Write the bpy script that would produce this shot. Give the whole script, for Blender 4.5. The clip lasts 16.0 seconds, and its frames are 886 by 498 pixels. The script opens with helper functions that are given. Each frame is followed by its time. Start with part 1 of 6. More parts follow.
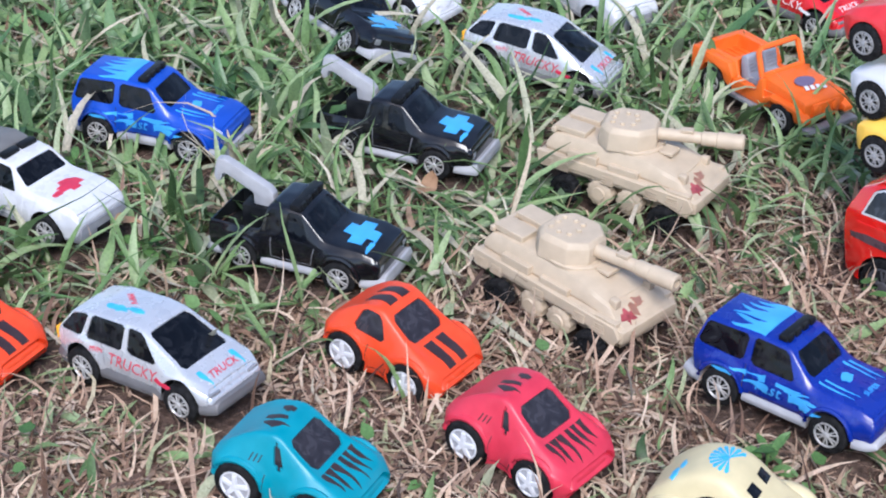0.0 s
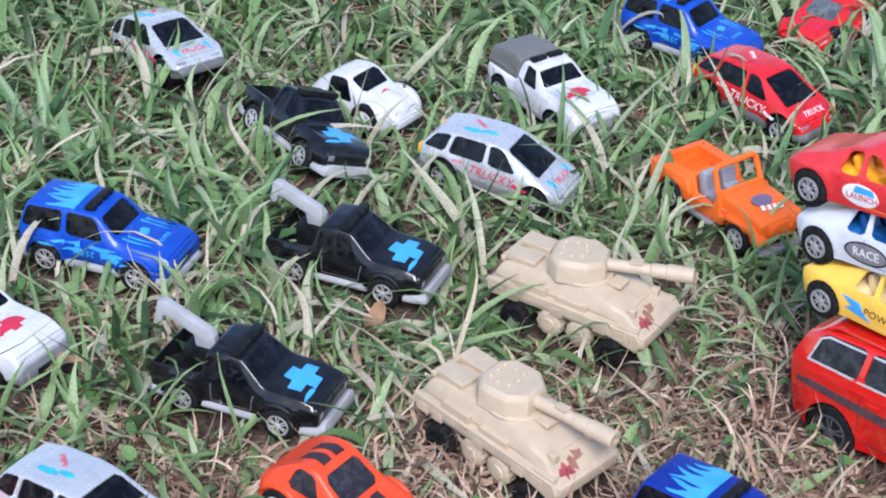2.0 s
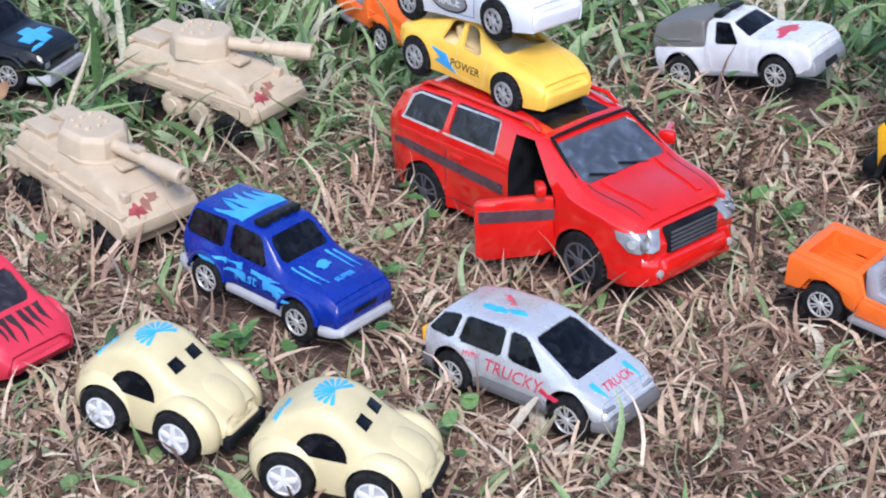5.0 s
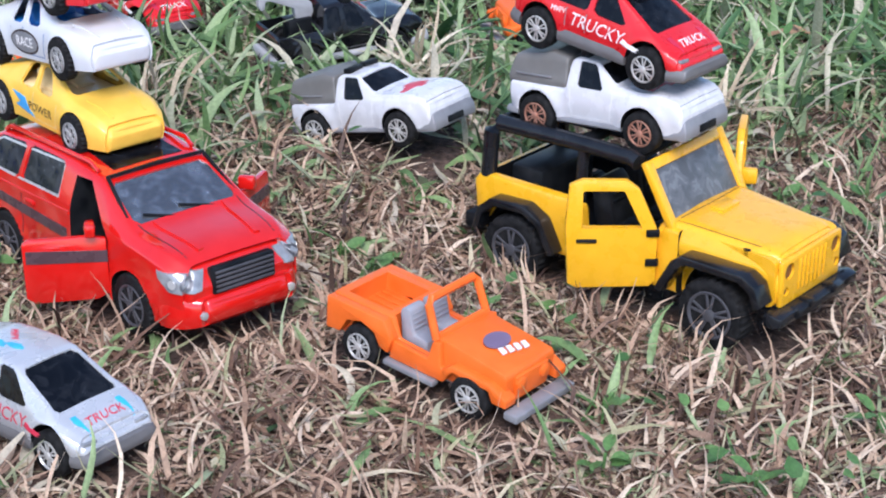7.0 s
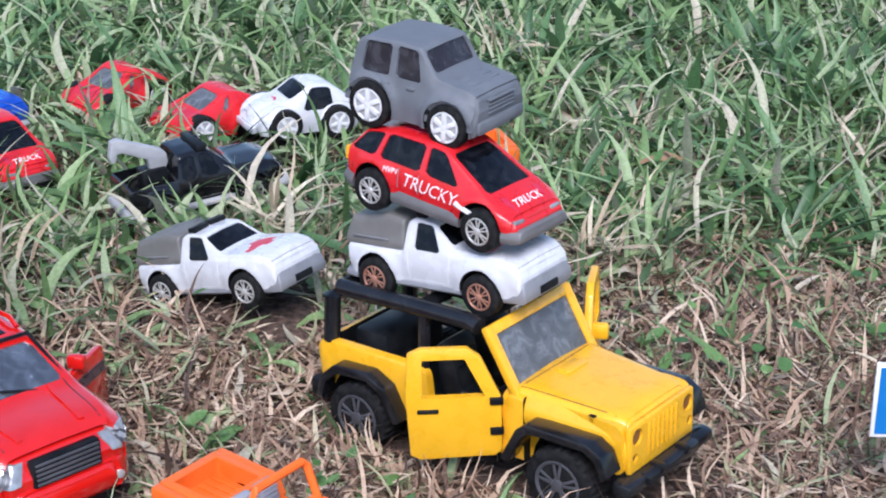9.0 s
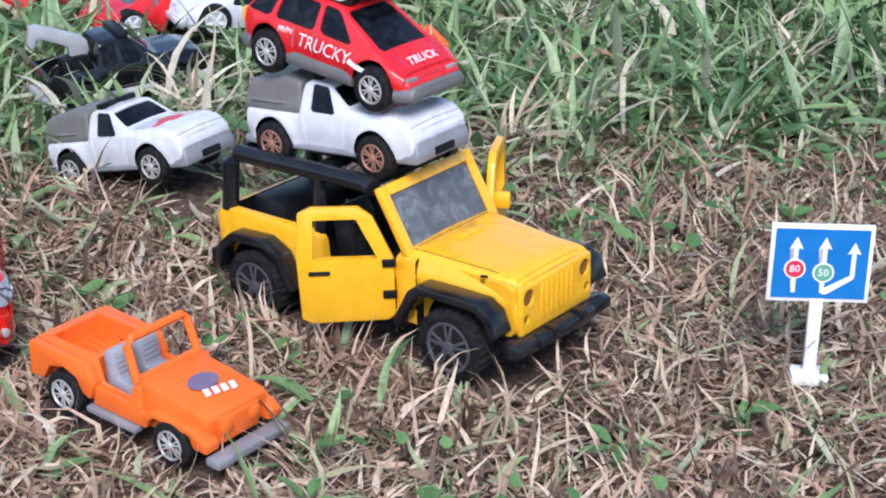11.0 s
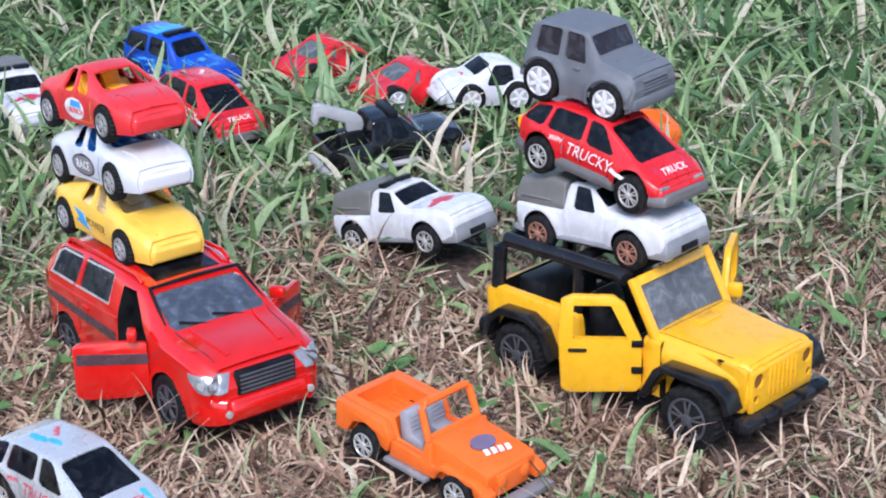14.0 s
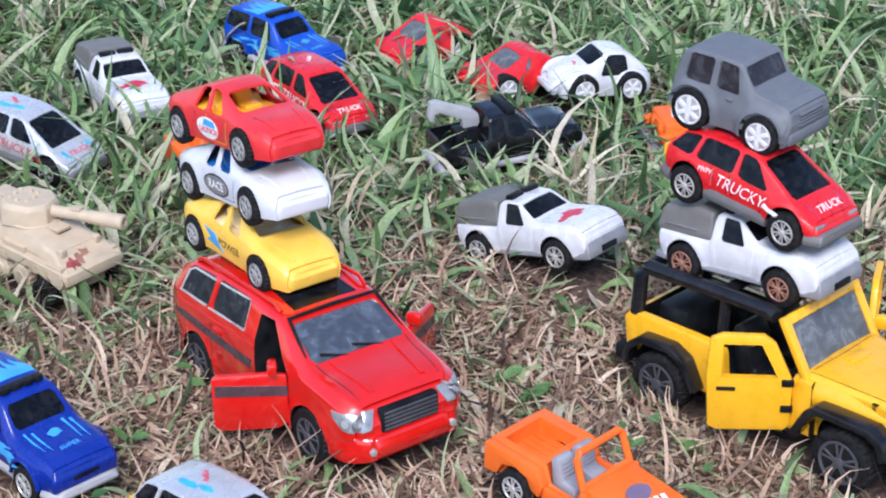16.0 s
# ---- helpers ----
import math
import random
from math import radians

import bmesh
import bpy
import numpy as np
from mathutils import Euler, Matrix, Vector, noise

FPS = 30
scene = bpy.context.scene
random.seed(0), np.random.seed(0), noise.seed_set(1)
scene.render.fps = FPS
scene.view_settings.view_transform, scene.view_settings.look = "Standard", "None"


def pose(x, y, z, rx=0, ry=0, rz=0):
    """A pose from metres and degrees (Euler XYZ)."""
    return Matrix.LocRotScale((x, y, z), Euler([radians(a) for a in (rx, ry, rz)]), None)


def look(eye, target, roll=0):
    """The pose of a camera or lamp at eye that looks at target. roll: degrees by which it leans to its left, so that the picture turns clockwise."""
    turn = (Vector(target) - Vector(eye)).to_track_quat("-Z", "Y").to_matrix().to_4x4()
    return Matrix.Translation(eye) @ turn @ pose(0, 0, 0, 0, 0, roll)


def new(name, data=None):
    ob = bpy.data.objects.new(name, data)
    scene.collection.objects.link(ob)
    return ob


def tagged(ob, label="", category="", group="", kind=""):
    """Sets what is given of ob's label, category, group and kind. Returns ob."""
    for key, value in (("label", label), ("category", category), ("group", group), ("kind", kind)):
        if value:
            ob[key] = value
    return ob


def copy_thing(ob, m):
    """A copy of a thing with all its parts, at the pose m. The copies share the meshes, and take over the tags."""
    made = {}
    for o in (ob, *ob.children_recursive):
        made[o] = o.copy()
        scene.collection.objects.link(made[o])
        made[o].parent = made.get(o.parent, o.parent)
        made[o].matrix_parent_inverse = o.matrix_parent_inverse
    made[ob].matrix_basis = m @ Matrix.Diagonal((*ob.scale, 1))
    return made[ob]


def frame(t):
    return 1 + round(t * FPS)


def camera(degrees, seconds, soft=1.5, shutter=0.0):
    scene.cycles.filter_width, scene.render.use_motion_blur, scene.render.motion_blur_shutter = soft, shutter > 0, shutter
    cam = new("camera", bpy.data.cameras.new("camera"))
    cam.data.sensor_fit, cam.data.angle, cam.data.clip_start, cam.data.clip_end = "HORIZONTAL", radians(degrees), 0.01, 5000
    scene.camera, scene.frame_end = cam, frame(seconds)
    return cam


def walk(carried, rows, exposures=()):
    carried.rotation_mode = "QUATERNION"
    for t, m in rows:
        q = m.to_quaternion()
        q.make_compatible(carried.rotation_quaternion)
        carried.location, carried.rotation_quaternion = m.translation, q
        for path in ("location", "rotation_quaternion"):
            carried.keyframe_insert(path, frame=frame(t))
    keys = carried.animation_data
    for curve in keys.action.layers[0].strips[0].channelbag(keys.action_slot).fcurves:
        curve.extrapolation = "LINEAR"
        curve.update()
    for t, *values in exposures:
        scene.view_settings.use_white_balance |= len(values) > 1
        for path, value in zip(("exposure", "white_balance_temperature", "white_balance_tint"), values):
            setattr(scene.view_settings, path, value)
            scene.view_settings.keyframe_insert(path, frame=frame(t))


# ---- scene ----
cam = camera(26.6, 16.0, 2.05)

PATH = [
    (0, (0.03958, 0.01078, 0.36695), (0.07984, 1.71109, -0.68534), 1.43),
    (0.5, (0.03698, 0.00066, 0.3923), (0.08304, 1.70931, -0.64615), 1.42),
    (1, (0.03426, -0.00588, 0.40644), (0.07102, 1.73227, -0.58223), 1.39),
    (1.5, (0.04418, 0.00604, 0.4135), (0.07024, 1.73407, -0.59309), 1.29),
    (2, (0.07053, 0.04997, 0.41773), (0.07911, 1.73092, -0.66594), 0.79),
    (2.5, (0.10345, 0.06728, 0.40851), (0.06713, 1.74748, -0.67575), 0.95),
    (3, (0.13953, 0.06025, 0.40512), (0.09888, 1.74003, -0.67963), 0.76),
    (3.5, (0.16493, 0.0497, 0.38855), (0.12989, 1.72875, -0.69753), 0.51),
    (3.7, (0.17201, 0.04146, 0.38217), (0.14226, 1.72127, -0.70289), 0.60),
    (5.8, (0.24548, -0.01237, 0.28629), (0.30196, 1.75398, -0.6501), 2.40),
    (6, (0.2613, -0.01276, 0.2837), (0.30015, 1.76208, -0.63741), 2.05),
    (6.5, (0.3105, -0.0137, 0.28653), (0.34645, 1.77864, -0.60018), 3.07),
    (7, (0.34628, 0.00026, 0.28514), (0.38138, 1.80009, -0.58628), 2.50),
    (7.5, (0.36383, 0.02696, 0.28864), (0.39948, 1.83207, -0.57177), 2.09),
    (8, (0.37519, 0.05804, 0.28916), (0.4156, 1.85864, -0.58043), 0.92),
    (8.5, (0.38153, 0.04733, 0.30261), (0.45748, 1.87545, -0.50499), 0.58),
    (9, (0.38428, 0.03331, 0.30229), (0.4627, 1.86631, -0.49393), 0.57),
    (9.5, (0.39634, 0.03136, 0.28857), (0.46668, 1.86182, -0.51424), 0.51),
    (10, (0.41135, 0.02981, 0.27271), (0.48404, 1.85696, -0.53737), 0.68),
    (10.2, (0.4162, 0.03264, 0.26613), (0.49279, 1.85907, -0.54523), 0.90),
    (12.3, (0.41903, 0.01552, 0.2735), (0.44965, 1.83777, -0.55018), 0.79),
    (12.5, (0.41055, 0.01666, 0.27881), (0.42628, 1.84019, -0.54247), 0.75),
    (13, (0.39698, -2e-05, 0.30162), (0.3589, 1.8264, -0.51247), 0.92),
    (13.5, (0.39454, -0.026, 0.32216), (0.3137, 1.80031, -0.48904), 1.02),
    (14, (0.3927, -0.04865, 0.32835), (0.27226, 1.7734, -0.48751), 0.93),
    (14.5, (0.38864, -0.0659, 0.3183), (0.25258, 1.75621, -0.49496), 0.76),
    (15, (0.37125, -0.07128, 0.33195), (0.22761, 1.7501, -0.48163), 0.68),
    (15.5, (0.35442, -0.05474, 0.33619), (0.21034, 1.76661, -0.47741), 0.94),
    (16, (0.34746, -0.01922, 0.3653), (0.20855, 1.75163, -0.55383), 1.21),
]
walk(cam, [(t, look(eye, target, roll)) for t, eye, target, roll in PATH], [(0.0, 0.92, 5950, 12), (16.0, 0.92, 5950, 12)])

from mathutils.bvhtree import BVHTree

# ---- light ----
world = bpy.data.worlds.new("sky")
scene.world = world
world.use_nodes = True
wn = world.node_tree.nodes
sky = wn.new("ShaderNodeTexSky")
sky.sky_type = 'NISHITA'
sky.sun_disc = False
sky.sun_elevation = math.radians(52)
sky.sun_rotation = math.radians(200)
wn["Background"].inputs[1].default_value = 0.115
world.node_tree.links.new(sky.outputs[0], wn["Background"].inputs[0])
sun_data = bpy.data.lights.new("sun", 'SUN')
sun_data.energy, sun_data.angle, sun_data.color = 2.25, math.radians(26), (1.0, 0.955, 0.92)
sun = new("sun", sun_data)
sun.matrix_world = look((0.3, -1.2, 2.0), (0.25, 0.6, 0.0))

# ---- materials ----
def principled(name):
    m = bpy.data.materials.new(name)
    m.use_nodes = True
    return m, m.node_tree.nodes, m.node_tree.links, m.node_tree.nodes["Principled BSDF"]


def paint(name, col, rough=0.35, metal=0.0, wear=0.25, scale=180.0, coat=0.0, bump=0.05, gloss=0.5):
    """Toy paint or plastic with faint mottling, smudges and fine relief."""
    m, n, l, b = principled(name)
    tc = n.new("ShaderNodeTexCoord")
    a = n.new("ShaderNodeTexNoise")
    a.inputs["Scale"].default_value, a.inputs["Detail"].default_value = scale, 5
    l.new(tc.outputs["Object"], a.inputs["Vector"])
    c = n.new("ShaderNodeTexNoise")
    c.inputs["Scale"].default_value, c.inputs["Detail"].default_value = scale * 12, 3
    l.new(tc.outputs["Object"], c.inputs["Vector"])
    r = n.new("ShaderNodeValToRGB")
    dark = [v * (1 - 0.45 * wear) for v in col]
    lite = [min(1, v * (1 + 0.25 * wear) + 0.03 * wear) for v in col]
    r.color_ramp.elements[0].position, r.color_ramp.elements[0].color = 0.3, (*dark, 1)
    r.color_ramp.elements[1].position, r.color_ramp.elements[1].color = 0.7, (*lite, 1)
    l.new(a.outputs["Fac"], r.inputs[0])
    l.new(r.outputs[0], b.inputs["Base Color"])
    q = n.new("ShaderNodeMapRange")
    q.inputs[3].default_value, q.inputs[4].default_value = max(0.03, rough - 0.1), rough + 0.14
    l.new(a.outputs["Fac"], q.inputs[0])
    l.new(q.outputs[0], b.inputs["Roughness"])
    b.inputs["Metallic"].default_value = metal
    b.inputs["Coat Weight"].default_value = coat
    b.inputs["Specular IOR Level"].default_value = gloss
    b.inputs["Coat Roughness"].default_value = 0.08
    u = n.new("ShaderNodeBump")
    u.inputs["Strength"].default_value, u.inputs["Distance"].default_value = bump, 0.0004
    l.new(c.outputs["Fac"], u.inputs["Height"])
    l.new(u.outputs[0], b.inputs["Normal"])
    return m


def insert(name, col, rough, metal=0.0):
    """Glossy plastic window insert: slightly wavy, with dusty smudges; in SCREEN the mottling paints sky reflections.
    """
    m, n, l, b = principled(name)
    tc = n.new("ShaderNodeTexCoord")
    a = n.new("ShaderNodeTexNoise")
    a.inputs["Scale"].default_value, a.inputs["Detail"].default_value, a.inputs["Distortion"].default_value = 170, 4, 1.2
    l.new(tc.outputs["Object"], a.inputs["Vector"])
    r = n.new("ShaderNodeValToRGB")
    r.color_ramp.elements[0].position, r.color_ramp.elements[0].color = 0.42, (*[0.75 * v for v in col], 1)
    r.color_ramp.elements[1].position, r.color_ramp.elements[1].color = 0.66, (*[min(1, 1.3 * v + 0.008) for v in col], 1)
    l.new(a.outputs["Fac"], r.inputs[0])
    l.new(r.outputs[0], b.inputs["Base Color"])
    q = n.new("ShaderNodeMapRange")
    q.inputs[1].default_value, q.inputs[2].default_value, q.inputs[3].default_value, q.inputs[4].default_value = 0.4, 0.7, rough, rough + 0.22
    l.new(a.outputs["Fac"], q.inputs[0])
    l.new(q.outputs[0], b.inputs["Roughness"])
    b.inputs["Metallic"].default_value = metal
    b.inputs["Specular IOR Level"].default_value = 0.24
    w = n.new("ShaderNodeTexNoise")
    w.inputs["Scale"].default_value, w.inputs["Detail"].default_value = 110, 2
    l.new(tc.outputs["Object"], w.inputs["Vector"])
    u = n.new("ShaderNodeBump")
    u.inputs["Strength"].default_value, u.inputs["Distance"].default_value = 0.25, 0.003
    l.new(w.outputs["Fac"], u.inputs["Height"])
    l.new(u.outputs[0], b.inputs["Normal"])
    return m


def plant(name, stops, trans=0.35, rough=0.5, vein=900.0):
    """Leaf or straw: colour differs from blade to blade, with streaks and some light let through."""
    m, n, l, b = principled(name)
    g = n.new("ShaderNodeNewGeometry")
    r = n.new("ShaderNodeValToRGB")
    e = r.color_ramp.elements
    while len(e) < len(stops):
        e.new(0.5)
    for el, (p, col) in zip(e, stops):
        el.position, el.color = p, (*col, 1)
    l.new(g.outputs["Random Per Island"], r.inputs[0])
    tc = n.new("ShaderNodeTexCoord")
    no = n.new("ShaderNodeTexNoise")
    no.inputs["Scale"].default_value = vein
    l.new(tc.outputs["Object"], no.inputs["Vector"])
    mx = n.new("ShaderNodeMixRGB")
    mx.blend_type = 'MULTIPLY'
    mx.inputs[0].default_value = 0.5
    l.new(r.outputs[0], mx.inputs[1])
    k = n.new("ShaderNodeMapRange")
    k.inputs[1].default_value, k.inputs[2].default_value = 0.3, 0.7
    k.inputs[3].default_value, k.inputs[4].default_value = 0.55, 1.25
    l.new(no.outputs["Fac"], k.inputs[0])
    l.new(k.outputs[0], mx.inputs[2])
    l.new(mx.outputs[0], b.inputs["Base Color"])
    b.inputs["Roughness"].default_value = rough
    t = n.new("ShaderNodeBsdfTranslucent")
    l.new(mx.outputs[0], t.inputs[0])
    mix = n.new("ShaderNodeMixShader")
    mix.inputs[0].default_value = trans
    l.new(b.outputs[0], mix.inputs[1])
    l.new(t.outputs[0], mix.inputs[2])
    l.new(mix.outputs[0], n["Material Output"].inputs[0])
    return m


SILVER = paint("silver paint", (0.60, 0.61, 0.64), 0.26, 0.42, 0.12, coat=0.3)
WHITE = paint("white enamel", (0.60, 0.60, 0.635), 0.25, 0, 0.08, coat=0.3)
RED = paint("red enamel", (0.62, 0.012, 0.018), 0.28, 0, 0.15, coat=0.3)
SUVRED = paint("glossy red lacquer", (0.60, 0.008, 0.005), 0.08, 0, 0.1, coat=1.0, bump=0.0)
BLUE = paint("deep blue enamel", (0.003, 0.022, 0.25), 0.25, 0, 0.2, coat=0.3, gloss=0.4)
MIDBLUE = paint("worn bright blue enamel", (0.005, 0.06, 0.42), 0.3, 0, 0.3, coat=0.25, gloss=0.4)
SKYBLUE = paint("light blue print", (0.06, 0.36, 0.75), 0.35, 0, 0.3)
BLACK = paint("black enamel", (0.003, 0.003, 0.005), 0.09, 0, 0.3, coat=0.5, gloss=0.3)
PLASTIC = paint("black plastic", (0.005, 0.006, 0.008), 0.36, 0, 0.35, gloss=0.14)
FLARE = paint("glossy black plastic", (0.005, 0.006, 0.009), 0.2, 0, 0.4, 120, gloss=0.45)
RUBBER = paint("black tyre rubber", (0.006, 0.006, 0.007), 0.6, 0, 0.5, 400, gloss=0.12)
GLASS = insert("black window insert", (0.004, 0.005, 0.008), 0.08)
LENS = paint("clear headlight lens", (0.36, 0.37, 0.39), 0.16, 0.4, 0.7, 300, coat=0.4, bump=0.0)
HAZE = insert("grey clear windscreen", (0.11, 0.12, 0.135), 0.14)
SMOKE = insert("smoky clear window", (0.030, 0.028, 0.036), 0.16)
# metallic, with the bright sky reflection also put into its pale mottled colour
SCREEN = insert("windscreen with sky reflection in its tint", (0.22, 0.24, 0.27), 0.06, 0.75)
SUVGLASS = insert("tinted glossy window", (0.03, 0.034, 0.042), 0.07, 0.25)
GREY = paint("grey plastic base", (0.25, 0.25, 0.27), 0.45, 0.2, 0.35)
DARKGREY = paint("dark grey canopy plastic", (0.15, 0.145, 0.14), 0.45, 0, 0.2)
SILL = paint("dull grey sill plastic", (0.15, 0.145, 0.15), 0.45, 0.15, 0.3)
GREYBODY = paint("dull grey rubbery plastic", (0.125, 0.135, 0.155), 0.55, 0, 0.25)
CLEARGREY = paint("milky grey plastic", (0.38, 0.38, 0.40), 0.4, 0, 0.3)
ORANGE = paint("orange plastic", (0.82, 0.14, 0.012), 0.42, 0, 0.2)
CORAL = paint("orange red plastic", (0.74, 0.062, 0.014), 0.36, 0, 0.2)
CRIMSON = paint("crimson plastic", (0.58, 0.03, 0.062), 0.36, 0, 0.2)
TEAL = paint("turquoise plastic", (0.0, 0.24, 0.32), 0.36, 0, 0.2)
CREAM = paint("cream yellow plastic", (0.60, 0.51, 0.30), 0.45, 0, 0.15)
SAND = paint("sand coloured plastic", (0.50, 0.40, 0.285), 0.5, 0, 0.2)
YELLOW = paint("yellow plastic", (0.85, 0.51, 0.07), 0.35, 0, 0.15, coat=0.2)
JEEPYEL = paint("yellow lacquer", (0.83, 0.42, 0.01), 0.27, 0, 0.15, coat=0.4)
SHELLRED = paint("bright red plastic", (0.66, 0.028, 0.034), 0.3, 0, 0.2, coat=0.3)
SHELLWHITE = paint("white plastic", (0.61, 0.62, 0.66), 0.3, 0, 0.08, coat=0.2)
AMBER = paint("amber plastic cabin", (0.88, 0.42, 0.02), 0.3, 0, 0.3)
CABBLUE = paint("blue plastic cabin", (0.008, 0.11, 0.36), 0.3, 0, 0.4)
CABCREAM = paint("pale clear cabin", (0.72, 0.55, 0.28), 0.3, 0, 0.3)
CHROME = paint("silver plated plastic", (0.58, 0.57, 0.56), 0.28, 0.45, 0.3)
BROWNHOLE = paint("shadowed brown plastic", (0.16, 0.06, 0.01), 0.6, 0, 0.3)
WHITERIM = paint("white plastic rim", (0.66, 0.66, 0.68), 0.45, 0, 0.15)
SPOKE = paint("grey lined rim", (0.36, 0.36, 0.37), 0.4, 0.2, 0.3)
GUNMETAL = paint("dark grey rim plastic", (0.10, 0.10, 0.115), 0.4, 0.4, 0.3)
COPPER = paint("copper red rim", (0.48, 0.24, 0.17), 0.35, 0.5, 0.3)
REDPRINT = paint("red print", (0.55, 0.02, 0.06), 0.4, 0, 0.4)
WHITEPRINT = paint("white print", (0.80, 0.78, 0.78), 0.4, 0, 0.2)
CYANPRINT = paint("cyan print", (0.05, 0.42, 0.70), 0.4, 0, 0.4)
MAROON = paint("faded maroon print", (0.33, 0.05, 0.06), 0.5, 0, 0.8, 400)
BLACKPRINT = paint("black print", (0.03, 0.012, 0.014), 0.45, 0, 0.4)
GREYPRINT = paint("grey stripe print", (0.075, 0.04, 0.048), 0.25, 0, 0.3)
SEATGREY = paint("grey seat plastic", (0.27, 0.28, 0.32), 0.45, 0, 0.3)
SIGNBLUE = paint("blue sign face", (0.008, 0.16, 0.47), 0.4, 0, 0.12)
SIGNGREEN = paint("green sign disc", (0.12, 0.36, 0.24), 0.4, 0, 0.12)
DRYLEAF = paint("dry brown leaf", (0.33, 0.19, 0.10), 0.7, 0, 0.8, 120)
GRASS = plant("green grass blade", [(0.0, (0.036, 0.074, 0.027)), (0.22, (0.140, 0.244, 0.088)), (0.55, (0.268, 0.390, 0.160)), (0.76, (0.372, 0.460, 0.256)), (0.89, (0.480, 0.464, 0.329)), (1.0, (0.58, 0.505, 0.400))], 0.26)
BROAD = plant("broad green grass blade", [(0.0, (0.05, 0.12, 0.045)), (0.5, (0.13, 0.245, 0.098)), (0.85, (0.23, 0.345, 0.17)), (1.0, (0.38, 0.43, 0.29))], 0.25, 0.42)
STRAW = plant("dry straw", [(0.0, (0.045, 0.024, 0.018)), (0.25, (0.19, 0.108, 0.072)), (0.5, (0.465, 0.31, 0.215)), (0.72, (0.61, 0.452, 0.33)), (0.86, (0.70, 0.57, 0.44)), (0.91, (0.38, 0.345, 0.20)), (1.0, (0.27, 0.32, 0.175))], 0.15, 0.6)
PALE = plant("pale dry grass", [(0.0, (0.42, 0.33, 0.22)), (0.5, (0.58, 0.48, 0.34)), (1.0, (0.70, 0.62, 0.48))], 0.2, 0.6)
WEED = plant("small green weed leaf", [(0.0, (0.06, 0.15, 0.045)), (0.6, (0.13, 0.26, 0.08)), (1.0, (0.20, 0.34, 0.12))], 0.3)


def soil():
    m, n, l, b = principled("soil and thatch")
    tc = n.new("ShaderNodeTexCoord")
    a = n.new("ShaderNodeTexNoise")
    a.inputs["Scale"].default_value, a.inputs["Detail"].default_value = 14, 8
    f = n.new("ShaderNodeTexNoise")
    f.inputs["Scale"].default_value, f.inputs["Detail"].default_value = 350, 6
    for x in (a, f):
        l.new(tc.outputs["Object"], x.inputs["Vector"])
    mx = n.new("ShaderNodeMath")
    mx.operation = 'ADD'
    l.new(a.outputs["Fac"], mx.inputs[0])
    l.new(f.outputs["Fac"], mx.inputs[1])
    r = n.new("ShaderNodeValToRGB")
    r.color_ramp.elements[0].position, r.color_ramp.elements[0].color = 0.35, (0.022, 0.013, 0.009, 1)
    r.color_ramp.elements[1].position, r.color_ramp.elements[1].color = 0.68, (0.19, 0.122, 0.095, 1)
    h = n.new("ShaderNodeMath")
    h.operation = 'MULTIPLY'
    h.inputs[1].default_value = 0.5
    l.new(mx.outputs[0], h.inputs[0])
    l.new(h.outputs[0], r.inputs[0])
    l.new(r.outputs[0], b.inputs["Base Color"])
    b.inputs["Roughness"].default_value = 0.9
    u = n.new("ShaderNodeBump")
    u.inputs["Strength"].default_value, u.inputs["Distance"].default_value = 0.8, 0.003
    l.new(f.outputs["Fac"], u.inputs["Height"])
    l.new(u.outputs[0], b.inputs["Normal"])
    return m


SOIL = soil()

# ---- mesh helpers; toys are drawn in millimetres: x ahead, y to the left, z up ----
MM = 0.001
PRINT = [None]  # the surface that takes the next prints
TALL = [1.0]  # how much higher a kind is drawn than its table says
RNG = np.random.default_rng(7)


def finish(mesh, mats, angle=35):
    for mt in mats:
        mesh.materials.append(mt)
    for p in mesh.polygons:
        p.use_smooth = True
    mesh.set_sharp_from_angle(angle=math.radians(angle))
    return mesh


def baked(name, bm, mats, angle=35):
    bmesh.ops.recalc_face_normals(bm, faces=bm.faces)
    bm.transform(Matrix.Diagonal((MM, MM, MM * TALL[0], 1)))
    mesh = bpy.data.meshes.new(name)
    bm.to_mesh(mesh)
    bm.free()
    return finish(mesh, mats, angle)


def part(name, bm, mat, parent, label="", m=None):
    mesh = bm if isinstance(bm, bpy.types.Mesh) else baked(name, bm, [mat], 22 if mat is SAND else 35)
    ob = new(name, mesh)
    ob.parent = parent
    if m is not None:
        ob.matrix_local = m
    return tagged(ob, label)


def thing(name, label, category, group="", tall=1.0):
    PRINT[0] = None
    TALL[0] = tall
    return tagged(new(name), label, category, group)


def at_mm(x, y, z, rx=0, ry=0, rz=0):
    return pose(x * MM, y * MM, z * MM, rx, ry, rz)


def soften(bm, width, seg=2, angle=20):
    es = [e for e in bm.edges if len(e.link_faces) == 2 and e.calc_face_angle(0) > math.radians(angle)]
    if es and width > 0:
        bmesh.ops.bevel(bm, geom=es, offset=width, segments=seg, profile=0.5, affect='EDGES', clamp_overlap=True)


def box(x0, x1, y0, y1, z0, z1, bev=0.5, into=None, turn=None, taper=0.0):
    bm = bmesh.new()
    vs = bmesh.ops.create_cube(bm, size=1)["verts"]
    for v in vs:
        k = 1 - taper * (v.co.z + 0.5)
        v.co = ((x0 + x1) / 2 + v.co.x * (x1 - x0) * k, (y0 + y1) / 2 + v.co.y * (y1 - y0) * k, (z0 + z1) / 2 + v.co.z * (z1 - z0))
    soften(bm, bev)
    if turn is not None:
        bm.transform(turn)
    return merge(into, bm)


